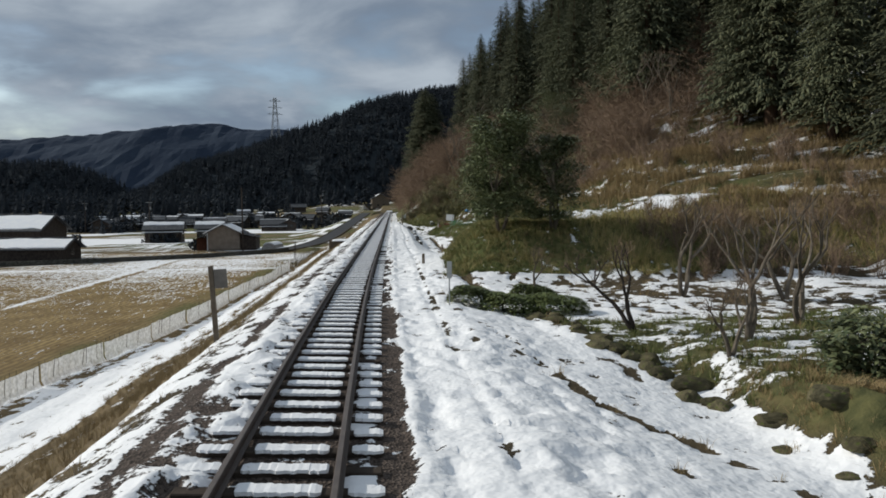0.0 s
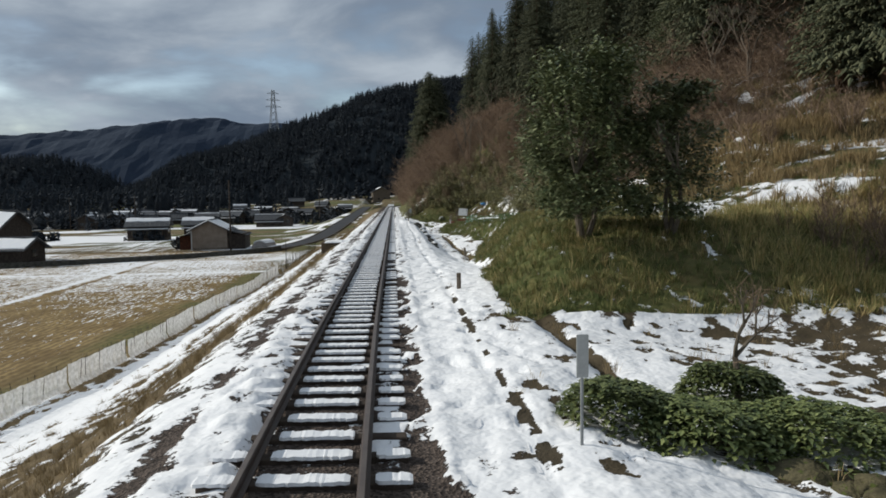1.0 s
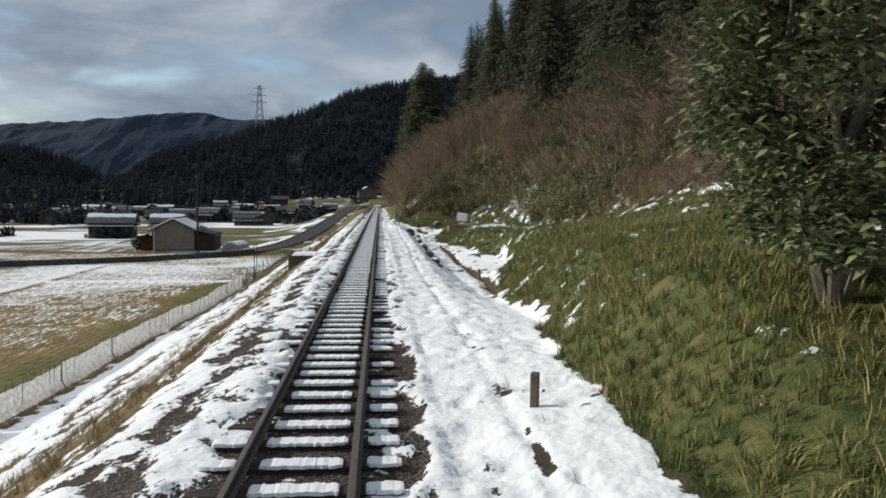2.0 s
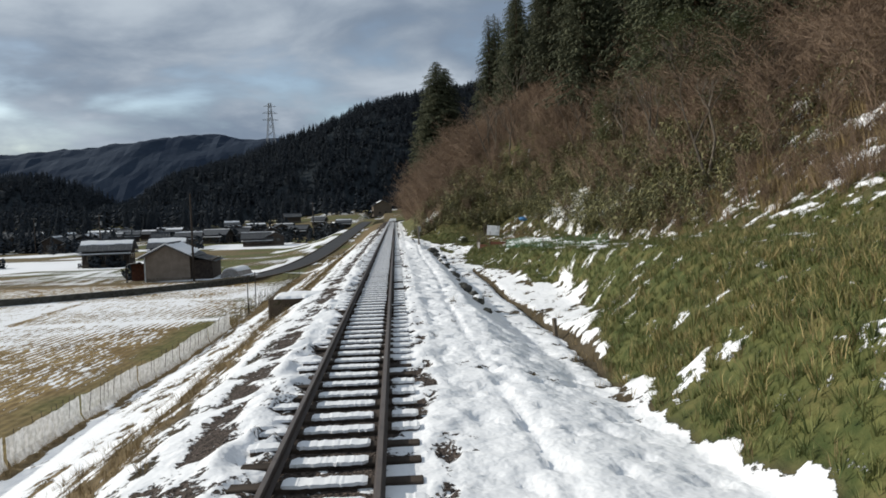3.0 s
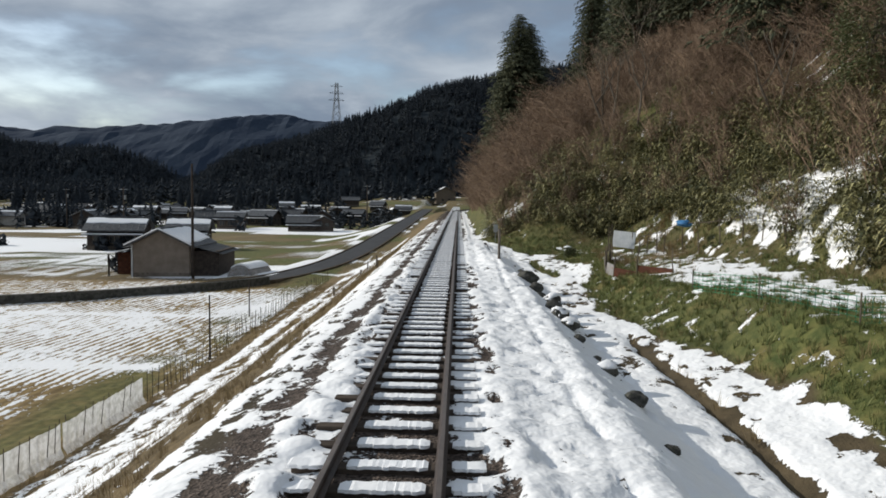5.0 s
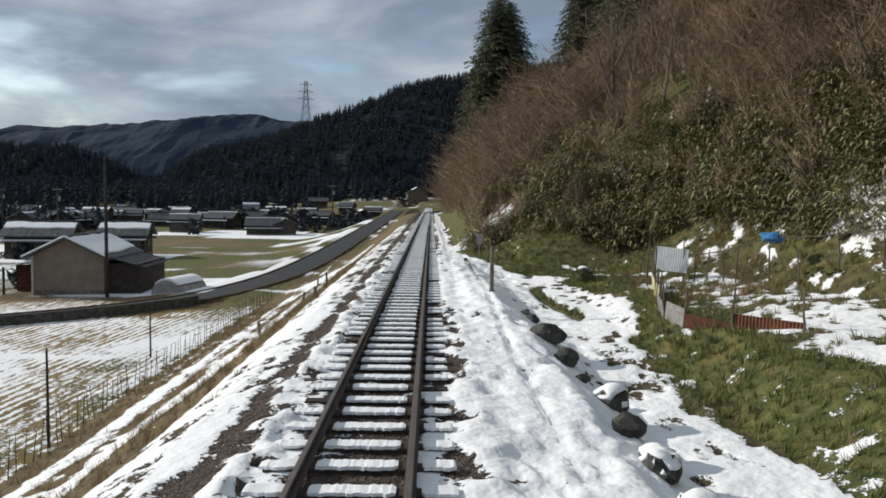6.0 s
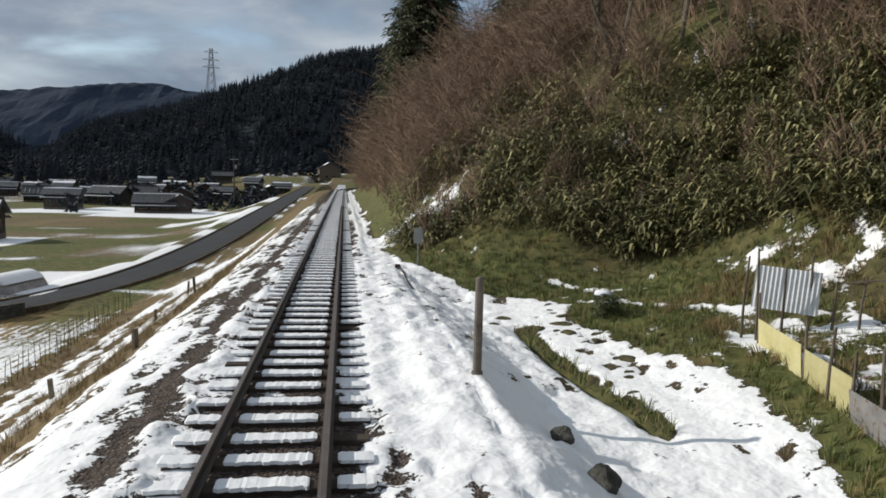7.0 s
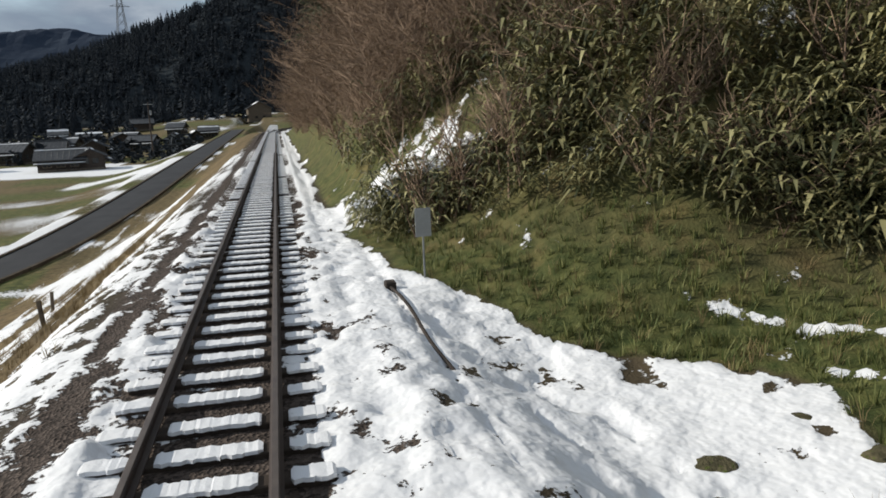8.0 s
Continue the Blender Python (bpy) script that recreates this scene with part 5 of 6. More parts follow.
def edging():
    """Stones along the foot of the orchard."""
    rr, k = random.Random(31), 0
    t = 0.0
    while t < .74:
        x, y = np.interp(t, [0, .3, .65, .85], [5.2, 5.9, 7.05, 7.4]), np.interp(t, [0, .3, .65, .85], [19.6, 16.6, 13.2, 11])
        s = rr.choice((.26, .34, .42, .5, .62))
        x, y = x + rr.gauss(0, .14), y + rr.uniform(-.1, .1)
        ob = tagged(new("edging_stone", MOSSY[k % 6]), "mossy brown edging stone below the orchard", "stone", "stones below the orchard")
        ob.matrix_world = pose(x, y, ground_at(x, y) + rr.uniform(-.06, .08), rr.uniform(-14, 14), rr.uniform(-14, 14), rr.uniform(0, 360)) @ Matrix.Diagonal((s * rr.uniform(1, 1.6), s, s * rr.uniform(.6, 1), 1))
        t += s * rr.uniform(.6, 1.25) / 11.6
        k += 1
    for x, y, s in ((7.5, 10.9, .5), (7.1, 9.9, .3), (8.0, 10.2, .62), (7.75, 9.1, .4), (8.9, 10.8, .46), (7.3, 8.7, .24)):
        ob = tagged(new("edging_stone", MOSSY[k % 6]), "mossy stone sunk in the earthy hump below the orchard", "stone", "stones below the orchard")
        ob.matrix_world = pose(x, y, ground_at(x, y) + .02, 10 * rr.uniform(-1, 1), 0, rr.uniform(0, 360)) @ Matrix.Diagonal((s * 1.3, s, s * .7, 1))
        k += 1


edging()


# ---- things beside the track ----
def marker_post():
    ob = holder("marker_post", "weathered wooden lineside post with a grey plate", "post", pose(-2.94, 18.1, ground_at(-2.94, 18.1) - .1, 0, -3, 0))
    part("post", boxed(-.055, .055, -.055, .055, -.15, 2.0, .008), M_WOOD, ob)
    part("plate", boxed(.06, .38, -.02, .0, 1.44, 1.91, .006), M_SHADEPLATE, ob, "plain grey plate, shade put into its colour")


def stake_sign():
    ob = holder("lineside_marker", "thin lineside marker with a narrow grey plate", "marker", pose(2.93, 19.3, ground_at(2.93, 19.3) - .02))
    bm = bmesh.new()
    tube(bm, (0, 0, -.2), (0, 0, 1.25), .018, .018, 8)
    part("pole", bm, M_METAL, ob)
    part("plate", boxed(-.065, .065, -.03, -.018, .80, 1.26, .005), M_PLATE, ob, "narrow grey plate")


def round_post(x, y, h):
    ob = holder("concrete_post", "round grey concrete post standing in the snow", "post", pose(x, y, ground_at(x, y) - .05))
    bm = bmesh.new()
    tube(bm, (0, 0, -.2), (0, 0, h), .062, .058, 14)
    tube(bm, (0, 0, h - .06), (0, 0, h - .04), .05, .05, 14)
    tube(bm, (0, 0, h), (0, 0, h + .03), .058, .03, 14)
    part("shaft", bm, M_CONCRETE, ob)
    bm = bmesh.new()
    tube(bm, (0, 0, 0), (0, 0, .12), .085, .08, 14)
    part("collar", bm, M_CONCRETE, ob)


def plate_sign():
    ob = holder("lineside_sign", "small blank grey sign on a thin pole in the grass", "sign", pose(3.06, 104.3, ground_at(3.06, 104.3) - .02, 0, 0, 6))
    bm = bmesh.new()
    tube(bm, (0, 0, -.2), (0, 0, 1.2), .018, .018, 8)
    part("pole", bm, M_METAL, ob)
    part("plate", boxed(-.14, .14, -.032, -.019, .78, 1.27, .006), M_PLATE, ob, "blank pale grey plate")


def culvert():
    z = -.40
    ob = holder("culvert_head", "old concrete culvert head topped with snow", "culvert", pose(-3.2, 62.2, z))
    part("block", boxed(-.72, .7, -.85, .8, -1.1, .0, .06), M_OLDBLOCK, ob)
    r, verts, faces = random.Random(2), [], []
    n = 22
    for i in range(n + 1):
        for j in range(n + 1):
            e = min(i, j, n - i, n - j) / n
            edge = .10 * noise.noise(Vector((i * .45, j * .45, 1))) * (e < .1)
            lump = .06 * noise.noise(Vector((i * .3, j * .3, 4))) + .025 * noise.noise(Vector((i * .8, j * .8, 9)))
            verts.append((-.5 + 1.75 * i / n + edge, -.88 + 1.75 * j / n + edge, -.04 if e == 0 else .01 + .07 * min(1, e * 4) ** .6 + lump))
    for i in range(n):
        for j in range(n):
            a = i * (n + 1) + j
            faces.append((a, a + n + 1, a + n + 2, a + 1))
    part("snow_cap", mesh_of("snow_cap", verts, faces, M_SNOW, True), M_SNOW, ob, "thick melting snow")


marker_post()
stake_sign()
round_post(2.55, 90.84, 1.40)
plate_sign()
culvert()


def cable():
    """A dark cable that comes out of the snow beside the track."""
    verts, faces, n = [], [], 30
    for i in range(n + 1):
        t = i / n
        x, y = 2.40 + .2 * t + .03 * math.sin(t * 7), 103.9 - 4.2 * t
        z = ground_at(x, y) + .05 + .03 * math.sin(t * 5) - .06 * t
        verts += [(x + .028 * math.cos(k * math.tau / 6), y, z + .028 * math.sin(k * math.tau / 6)) for k in range(6)]
    for i in range(n):
        faces += [(6 * i + k, 6 * i + (k + 1) % 6, 6 * i + 6 + (k + 1) % 6, 6 * i + 6 + k) for k in range(6)]
    faces += [tuple(range(5, -1, -1)), tuple(range(6 * n, 6 * n + 6))]
    ob = tagged(new("cable", mesh_of("cable", verts, faces, M_DARKWOOD, True)), "dark cable half buried in snow beside the track", "cable")
    bm = boxed(2.32, 2.5, 103.86, 104.1, ground_at(2.4, 104) - .05, ground_at(2.4, 104) + .13, .02)
    part("junction_block", bm, M_DARKWOOD, ob, "small dark junction block")


cable()


def short_stake(x, y, h, w=.05):
    ob = new("stake", boxed_mesh(w, h))
    ob.matrix_world = pose(x, y, ground_at(x, y) - .05, r.uniform(-4, 4), r.uniform(-4, 4), r.uniform(0, 90))
    return tagged(ob, "short weathered wooden stake in the bank", "stake", "stakes on the banks")


def boxed_mesh(w, h):
    return finish(boxed(-w, w, -w, w, -.2, h, w * .2), "stake", M_WOOD)


for x, y, h in ((-5.2, 111.5, .75), (-6.0, 108.5, .5), (-6.6, 117, .7), (5.05, 54.0, .5), (2.75, 32.0, .55), (-6.4, 100.0, .6), (-3.6, 97, .5)):
    short_stake(x, y, h)


# ---- the field's fence, the road ----
def fence_x(y):
    return float(fence_line(y))


def field_fence():
    """Thin stakes with two wires along the edge of the field."""
    ob = holder("field_fence", "white crop net on thin stakes along the field edge", "fence", None)
    rr, y = random.Random(5), 14.0
    shapes = []
    for k in range(4):
        bm = bmesh.new()
        tube(bm, (0, 0, -.2), (rr.uniform(-.05, .05), rr.uniform(-.05, .05), rr.uniform(.9, 1.2)), .016, .011, 5)
        shapes.append(finish(bm, "stake", M_DARKWOOD))
    while y < 123:
        s = part("stake", shapes[rr.randrange(4)], M_DARKWOOD, ob)
        s.matrix_world = pose(fence_x(y), y, ground_at(fence_x(y), y) - .02, rr.uniform(-4, 4), rr.uniform(-5, 5), 0)
        y += rr.uniform(.3, .6)
    # sagging lengths of white net, hung in folds
    a = 6.0
    while a < 80:
        b, n = a + 5.0, 40
        verts, faces, top = [], [], rr.uniform(.92, 1.04)
        for i in range(n + 1):
            yy = a + (b - a) * i / n
            g = ground_at(fence_x(yy), yy)
            fold = .014 * math.sin(i * 1.9 + a) + rr.uniform(-.012, .012)
            sag = .025 * math.sin(math.pi * (i % 8) / 8) + rr.uniform(-.015, .015)
            verts += [(fence_x(yy) + .14 + fold * 2.5, yy, ground_at(fence_x(yy) + .14, yy) + .03), (fence_x(yy) + .02 + fold, yy, g + .3), (fence_x(yy) + .02 + fold * .5, yy, g + top - sag)]
        for i in range(n):
            q = i * 3
            faces += [(q, q + 3, q + 4, q + 1), (q + 1, q + 4, q + 5, q + 2)]
        part("net", mesh_of("net", verts, faces, M_WHITENET), M_WHITENET, ob, "sagging translucent white net")
        a = b + rr.uniform(.05, .25)


field_fence()


def pole(x, y, z, h, r0, label, arms=0, name="utility_pole"):
    ob = holder(name, label, "pole", pose(x, y, z))
    bm = bmesh.new()
    tube(bm, (0, 0, -.5), (0, 0, h), r0, r0 * .65, 9)
    part("shaft", bm, M_DARKWOOD, ob)
    for k in range(arms):
        part("crossarm", boxed(-.8, .8, -.05, .05, h - .4 - .6 * k, h - .3 - .6 * k, .01), M_METAL, ob)
    if arms:
        bm = bmesh.new()
        tube(bm, (.3, 0, h - 2.2), (.3, 0, h - 1.4), .2, .2, 10)
        part("transformer", bm, M_METAL, ob)


pole(-10.6, 91.0, -4.9, 3.0, .05, "bare wooden pole at the edge of the field", name="field_pole")
pole(-12.5, 104.0, -5.1, 2.4, .05, "bare wooden pole at the edge of the field", name="field_pole")
pole(-23.9, 125.4, -5.1, 10.6, .15, "slim dark utility pole beside the shed")
pole(-60, 190, -5.2, 9, .15, "dark utility pole among far fields", 1)
pole(-21, 232, -2.4, 8, .15, "dark utility pole among far fields", 1)
pole(-92, 230, -5.2, 9, .15, "dark utility pole among far fields", 1)


def road():
    """The lane that comes out of the fields and climbs beside the track, with a raised concrete edge."""
    keys = [Vector(p) for p in ROAD]
    pts = []
    for i in range(len(keys) - 1):
        p0, p1, p2, p3 = keys[max(i - 1, 0)], keys[i], keys[i + 1], keys[min(i + 2, len(keys) - 1)]
        for k in range(12):
            t = k / 12
            pts.append(0.5 * ((2 * p1) + (p2 - p0) * t + (2 * p0 - 5 * p1 + 4 * p2 - p3) * t * t + (3 * p1 - p0 - 3 * p2 + p3) * t ** 3))
    pts.append(keys[-1])
    w = 1.5
    def strip(sections, name, mat):
        verts, faces, n = [], [], len(sections)
        for i, p in enumerate(pts):
            d = (pts[min(i + 1, len(pts) - 1)] - pts[max(i - 1, 0)])
            s = Vector((d.y, -d.x, 0)).normalized()
            verts += [tuple(p + s * a + Vector((0, 0, b))) for a, b in sections]
        for i in range(len(pts) - 1):
            for k in range(n - 1):
                q = i * n + k
                faces.append((q, q + n, q + n + 1, q + 1))
        return mesh_of(name, verts, faces, mat)
    ob = tagged(new("road", strip(((-w, -.5), (-w, .02), (-.6, .05), (.6, .05), (w, .02), (w, -.5)), "road", M_ASPHALT)), "narrow dark asphalt lane through the fields", "road", kind="structure")
    part("edge_kerb", strip(((w, -.7), (w, .10), (w + .22, .10), (w + .22, -.7)), "edge_kerb", M_OLDBLOCK), M_OLDBLOCK, ob)
    near = [p for p in pts if p.y < 123]
    verts, faces = [], []
    for i, p in enumerate(near):
        d = near[min(i + 1, len(near) - 1)] - near[max(i - 1, 0)]
        s = Vector((d.y, -d.x, 0)).normalized()
        verts += [tuple(p + s * a + Vector((0, 0, b))) for a, b in ((w + .3, -.9), (w + .34, .5), (w + .62, .5), (w + .7, -.9))]
    for i in range(len(near) - 1):
        faces += [(4 * i + k, 4 * i + 4 + k, 4 * i + 4 + (k + 1) % 4, 4 * i + (k + 1) % 4) for k in range(4)]
    faces += [(0, 1, 2, 3), tuple(4 * len(near) - 1 - k for k in range(4))]
    part("edge_wall", mesh_of("edge_wall", verts, faces, M_STONE), M_STONE, ob, "low dark stone wall beside the field")
    part("edge_kerb", strip(((-w - .22, -.7), (-w - .22, .10), (-w, .10), (-w, -.7)), "edge_kerb", M_OLDBLOCK), M_OLDBLOCK, ob)


road()


# ---- houses ----
def holder_part(name, q, w, d, eave, parent):
    """A sloping slab along one long side, with a band of snow."""
    z = min(2.6, eave - .6)
    made = None
    for nm, mat, a, b, lift, th in ((name, M_TILE, 0, 1.3, 0, .12), ("roof_snow", M_SNOW, .6, 1.15, .1, .07)):
        bm = bmesh.new()
        vs = [bm.verts.new((q * (w / 2 + t), yy, z - t * .3 + lift)) for t, yy in ((a, -.4), (b, -.4), (b, d + .4), (a, d + .4))]
        bm.faces.new(vs if q > 0 else vs[::-1])
        bmesh.ops.solidify(bm, geom=bm.faces[:], thickness=th)
        made = part(nm, bm, mat, made or parent)
    return made


def house(name, label, x, y, z, turn, w, d, eave, rise, wall, lean_to=False, windows=2, snow=1.0, skirt=False):
    """A gabled country building: walls, two snowy tiled slopes with overhang, ridge, windows and door. The gable faces -y."""
    ob = holder(name, label, "house", pose(x, y, z, 0, 0, turn))
    bm = bmesh.new()
    v = [bm.verts.new(c) for c in ((-w / 2, 0, -.4), (w / 2, 0, -.4), (w / 2, 0, eave), (0, 0, eave + rise), (-w / 2, 0, eave), (-w / 2, d, -.4), (w / 2, d, -.4), (w / 2, d, eave), (0, d, eave + rise), (-w / 2, d, eave))]
    for f in ((0, 1, 2, 3, 4), (9, 8, 7, 6, 5), (1, 6, 7, 2), (0, 4, 9, 5)):
        bm.faces.new([v[i] for i in f])
    part("wall", bm, wall, ob)
    part("plinth", boxed(-w / 2 - .03, w / 2 + .03, -.03, d + .03, -.4, .35), M_CONCRETE, ob)
    o, k = .55, rise / (w / 2)
    for s in (-1, 1):
        bm = bmesh.new()
        a, b = w / 2 + o, 0.0
        top, bot = eave + rise + .06, eave + rise + .06 - a * k
        vs = [bm.verts.new((s * q[0], q[1], q[2])) for q in ((b, -o, top), (a, -o, bot), (a, d + o, bot), (b, d + o, top), (b, -o, top - .16), (a, -o, bot - .16), (a, d + o, bot - .16), (b, d + o, top - .16))]
        for f in ((0, 1, 2, 3), (7, 6, 5, 4), (0, 4, 5, 1), (1, 5, 6, 2), (2, 6, 7, 3), (3, 7, 4, 0)):
            bm.faces.new([vs[i] for i in (f if s > 0 else f[::-1])])
        slope = part("roof_slope", bm, M_TILE, ob)
        # ribs of the tiling
        bm = bmesh.new()
        for i in range(max(3, int((d + 2 * o) / .9))):
            yy = -o + .1 + i * .9
            tube(bm, (s * .15, yy, top - .15 * k + .02), (s * (a - .05), yy, bot + .02), .04, .04, 4)
        part("tile_rib", bm, M_TILE, slope)
        if snow > .1:
            r2 = random.Random(int(x * 7 + y * 3 + s))
            reach = a * (snow if s < 0 else snow * .85)
            verts, faces, nn = [], [], 8
            for i in range(nn + 1):
                yy = -o * .8 + (d + 1.6 * o) * i / nn
                e0, e1 = r2.uniform(.02, .12) * a, reach * r2.uniform(.88, 1.0)
                for q, hh in ((e0, .03), (e0 + .1, .11), (e1 - .1, .11), (e1, .02)):
                    verts.append((s * q, yy, top - q * k + hh))
            for i in range(nn):
                for j in range(3):
                    q = i * 4 + j
                    faces.append((q, q + 4, q + 5, q + 1) if s > 0 else (q + 1, q + 5, q + 4, q))
            part("roof_snow", mesh_of("roof_snow", verts, faces, M_SNOW), M_SNOW, slope, "snow lying on the tiles")
    bm = bmesh.new()
    tube(bm, (0, -o, eave + rise + .1), (0, d + o, eave + rise + .1), .13, .13, 6)
    part("ridge", bm, M_TILE, ob)
    for i in range(windows):
        px = -w / 2 + w * (i + 1) / (windows + 1)
        win = part("window", boxed(px - .55, px + .55, -.06, -.01, 1.0, 2.0, .01), M_DARKWOOD, ob)
        part("pane", boxed(px - .47, px - .03, -.075, -.062, 1.08, 1.92), M_GLASS, win)
        part("pane", boxed(px + .03, px + .47, -.075, -.062, 1.08, 1.92), M_GLASS, win)
    if skirt:
        # a lower roof along both eaves sides
        for q in (-1, 1):
            holder_part("lower_roof", q, w, d, eave, ob)
        for q in (-1, 1):
            for i in range(3):
                yy = d * (i + .7) / 3.4
                win = part("window", boxed(q * (w / 2 + .03) - .04, q * (w / 2 + .03) + .04, yy - .7, yy + .7, .7, 1.9, .01), M_WOOD, ob)
                part("pane", boxed(q * (w / 2 + .085) - .012, q * (w / 2 + .085) + .012, yy - .6, yy - .04, .8, 1.8), M_GLASS, win)
                part("pane", boxed(q * (w / 2 + .085) - .012, q * (w / 2 + .085) + .012, yy + .04, yy + .6, .8, 1.8), M_GLASS, win)
    if lean_to:
        bm = boxed(w / 2 + .02, w / 2 + 2.6, .6, d - .4, -.4, eave - .7)
        part("lean_to_wall", bm, M_DARKWOOD, ob, "dark boarded lean-to")
        bm = bmesh.new()
        vs = [bm.verts.new(q) for q in ((w / 2 + .02, .2, eave - .15), (w / 2 + 3.1, .2, eave - .95), (w / 2 + 3.1, d, eave - .95), (w / 2 + .02, d, eave - .15))]
        bm.faces.new(vs)
        bmesh.ops.solidify(bm, geom=bm.faces[:], thickness=.12)
        part("lean_to_roof", bm, M_TILE, ob)
    return ob


shed = house("farm_shed", "tan earthen-walled farm shed with a snowy tiled gable roof", -27.4, 126.5, -5.1, 4, 5.4, 7.5, 3.1, 1.35, M_WALL, True, 0, 1.0)
part("downpipe", boxed(-2.66, -2.52, -.12, -.01, -.3, 3.0, .02), M_WHITESHEET, shed, "white corner board")
def shed_porch():
    """A low open porch along the shed's other long side."""
    bm = bmesh.new()
    vs = [bm.verts.new(q) for q in ((-2.72, -.3, 2.55), (-5.0, -.3, 2.0), (-5.0, 6.4, 2.0), (-2.72, 6.4, 2.55))]
    bm.faces.new(vs[::-1])
    bmesh.ops.solidify(bm, geom=bm.faces[:], thickness=.12)
    part("porch_roof", bm, M_TILE, shed)
    bm = bmesh.new()
    vs = [bm.verts.new(q) for q in ((-2.75, -.2, 2.66), (-4.95, -.2, 2.12), (-4.95, 6.2, 2.12), (-2.75, 6.2, 2.66))]
    bm.faces.new(vs[::-1])
    bmesh.ops.solidify(bm, geom=bm.faces[:], thickness=.09)
    part("porch_snow", bm, M_SNOW, shed, "snow lying on the tiles")
    part("porch_wall", boxed(-4.8, -2.72, 2.2, 2.35, -.3, 2.1), M_RUSTSHEET, shed, "reddish brown boarding")
    for yy in (0, 2.2, 5.8):
        part("porch_post", boxed(-4.86, -4.72, yy, yy + .14, -.3, 2.1, .01), M_DARKWOOD, shed)
    # snow along the edges of the gable
    for s in (-1, 1):
        bm = bmesh.new()
        tube(bm, (0, -.5, 4.58), (s * 3.2, -.5, 4.58 - 1.6), .09, .08, 6)
        part("verge_snow", bm, M_SNOW, shed, "snow along the gable edge")


shed_porch()
house("farmhouse", "wide dark-tiled farmhouse with snow on its roof", -44.3, 163, -5.1, 98, 4.8, 7.4, 2.9, 1.4, M_DARKWOOD, False, 2, .5, True)
house("farmhouse", "low outbuilding with a snow-covered roof", -36.6, 167, -5.1, 98, 4.4, 5.4, 2.9, 1.3, M_DARKWOOD, False, 1, .55, True)
house("farmhouse", "dark timber farmhouse with a two-tier snowy roof", -48.5, 111.5, -5.1, 84, 7.0, 9.5, 4.6, 1.9, M_DARKWOOD, False, 2, .95, True)
house("outbuilding", "low dark outbuilding with snow on its roof", -43.0, 104.5, -5.1, 86, 5.0, 9.5, 2.2, 1.1, M_DARKWOOD, False, 1, .95)
house("end_house", "house with a snowy dark roof on rising ground beyond the track", -5.5, 415, ground_at(-5.5, 417) + .2, 8, 9.5, 8, 5.4, 2.6, M_WOOD, False, 2, .5, True)


def village():
    rr = random.Random(77)
    rows = [(-95, 188), (-112, 195), (-80, 205), (-66, 222), (-104, 232), (-130, 240), (-52, 238), (-86, 252), (-36, 255), (-68, 268), (-120, 275), (-48, 282), (-96, 292), (-30, 296), (-76, 305), (-60, 322), (-40, 330), (-22, 318), (-108, 325), (-140, 310), (-90, 345), (-55, 352), (-30, 362), (-18, 345), (-70, 372), (-125, 365), (-44, 385), (-150, 205), (-160, 255), (-175, 300)]
    rows += [(rr.uniform(-150, -24), rr.uniform(225, 330)) for _ in range(34)]
    rows = [(x, y) for x, y in rows if y > 224]
    for x, y in rows:
        pale = rr.random() < .1
        house("farmhouse", "pale-walled village house with a snowy roof" if pale else "dark timber village house with a snowy tiled roof",
              x, y, ground_at(x, y) + .1, rr.choice((0, 90, 80, 100, 10)) + rr.uniform(-6, 6),
              rr.uniform(4, 5.5), rr.uniform(5, 7.5), rr.uniform(2.2, 3.2), rr.uniform(1.0, 1.5), M_PALEWALL if pale else M_DARKWOOD, False, 2, rr.choice((.05, .12, .2, .3, .45)), rr.random() < .6)


village()


def village_green():
    """Hedges, garden trees and groves between the houses."""
    r = np.random.RandomState(14)
    x, y = r.uniform(-190, -16, 1100), r.uniform(225, 430, 1100)
    ok = fbm(x, y, 24, 48, 2) > .52
    x, y = x[ok], y[ok]
    far_shrubs(np.stack([x, y, height(x, y) - .4, r.uniform(2.0, 5.0, len(x)), r.uniform(0, math.tau, len(x)), 0 * x], -1), "dark garden trees and hedges among the village houses")
    # the dark grove behind the farmhouse
    x, y = r.normal(-96, 10, 90), r.normal(240, 7, 90)
    far_woods(np.stack([x, y, height(x, y) - .4, r.uniform(4, 7.5, len(x)), r.uniform(0, math.tau, len(x)), 0 * x], -1), "dark grove of conifers behind the farmhouse")
    # hedge and shrubs round the farmhouse and shed
    for cx, cy, w, n in ((-47, 160, 2.0, 16), (-32.6, 131, .6, 8), (-76, 165, 2.4, 70), (-72, 167, 2.0, 40)):
        x, y = r.normal(cx, w, n), r.normal(cy, w * .35, n)
        far_shrubs(np.stack([x, y, height(x, y) - .3, r.uniform(1.2, 2.6, n), r.uniform(0, math.tau, n), 0 * x], -1), "dark shrubs and hedge beside the farm buildings")


village_green()


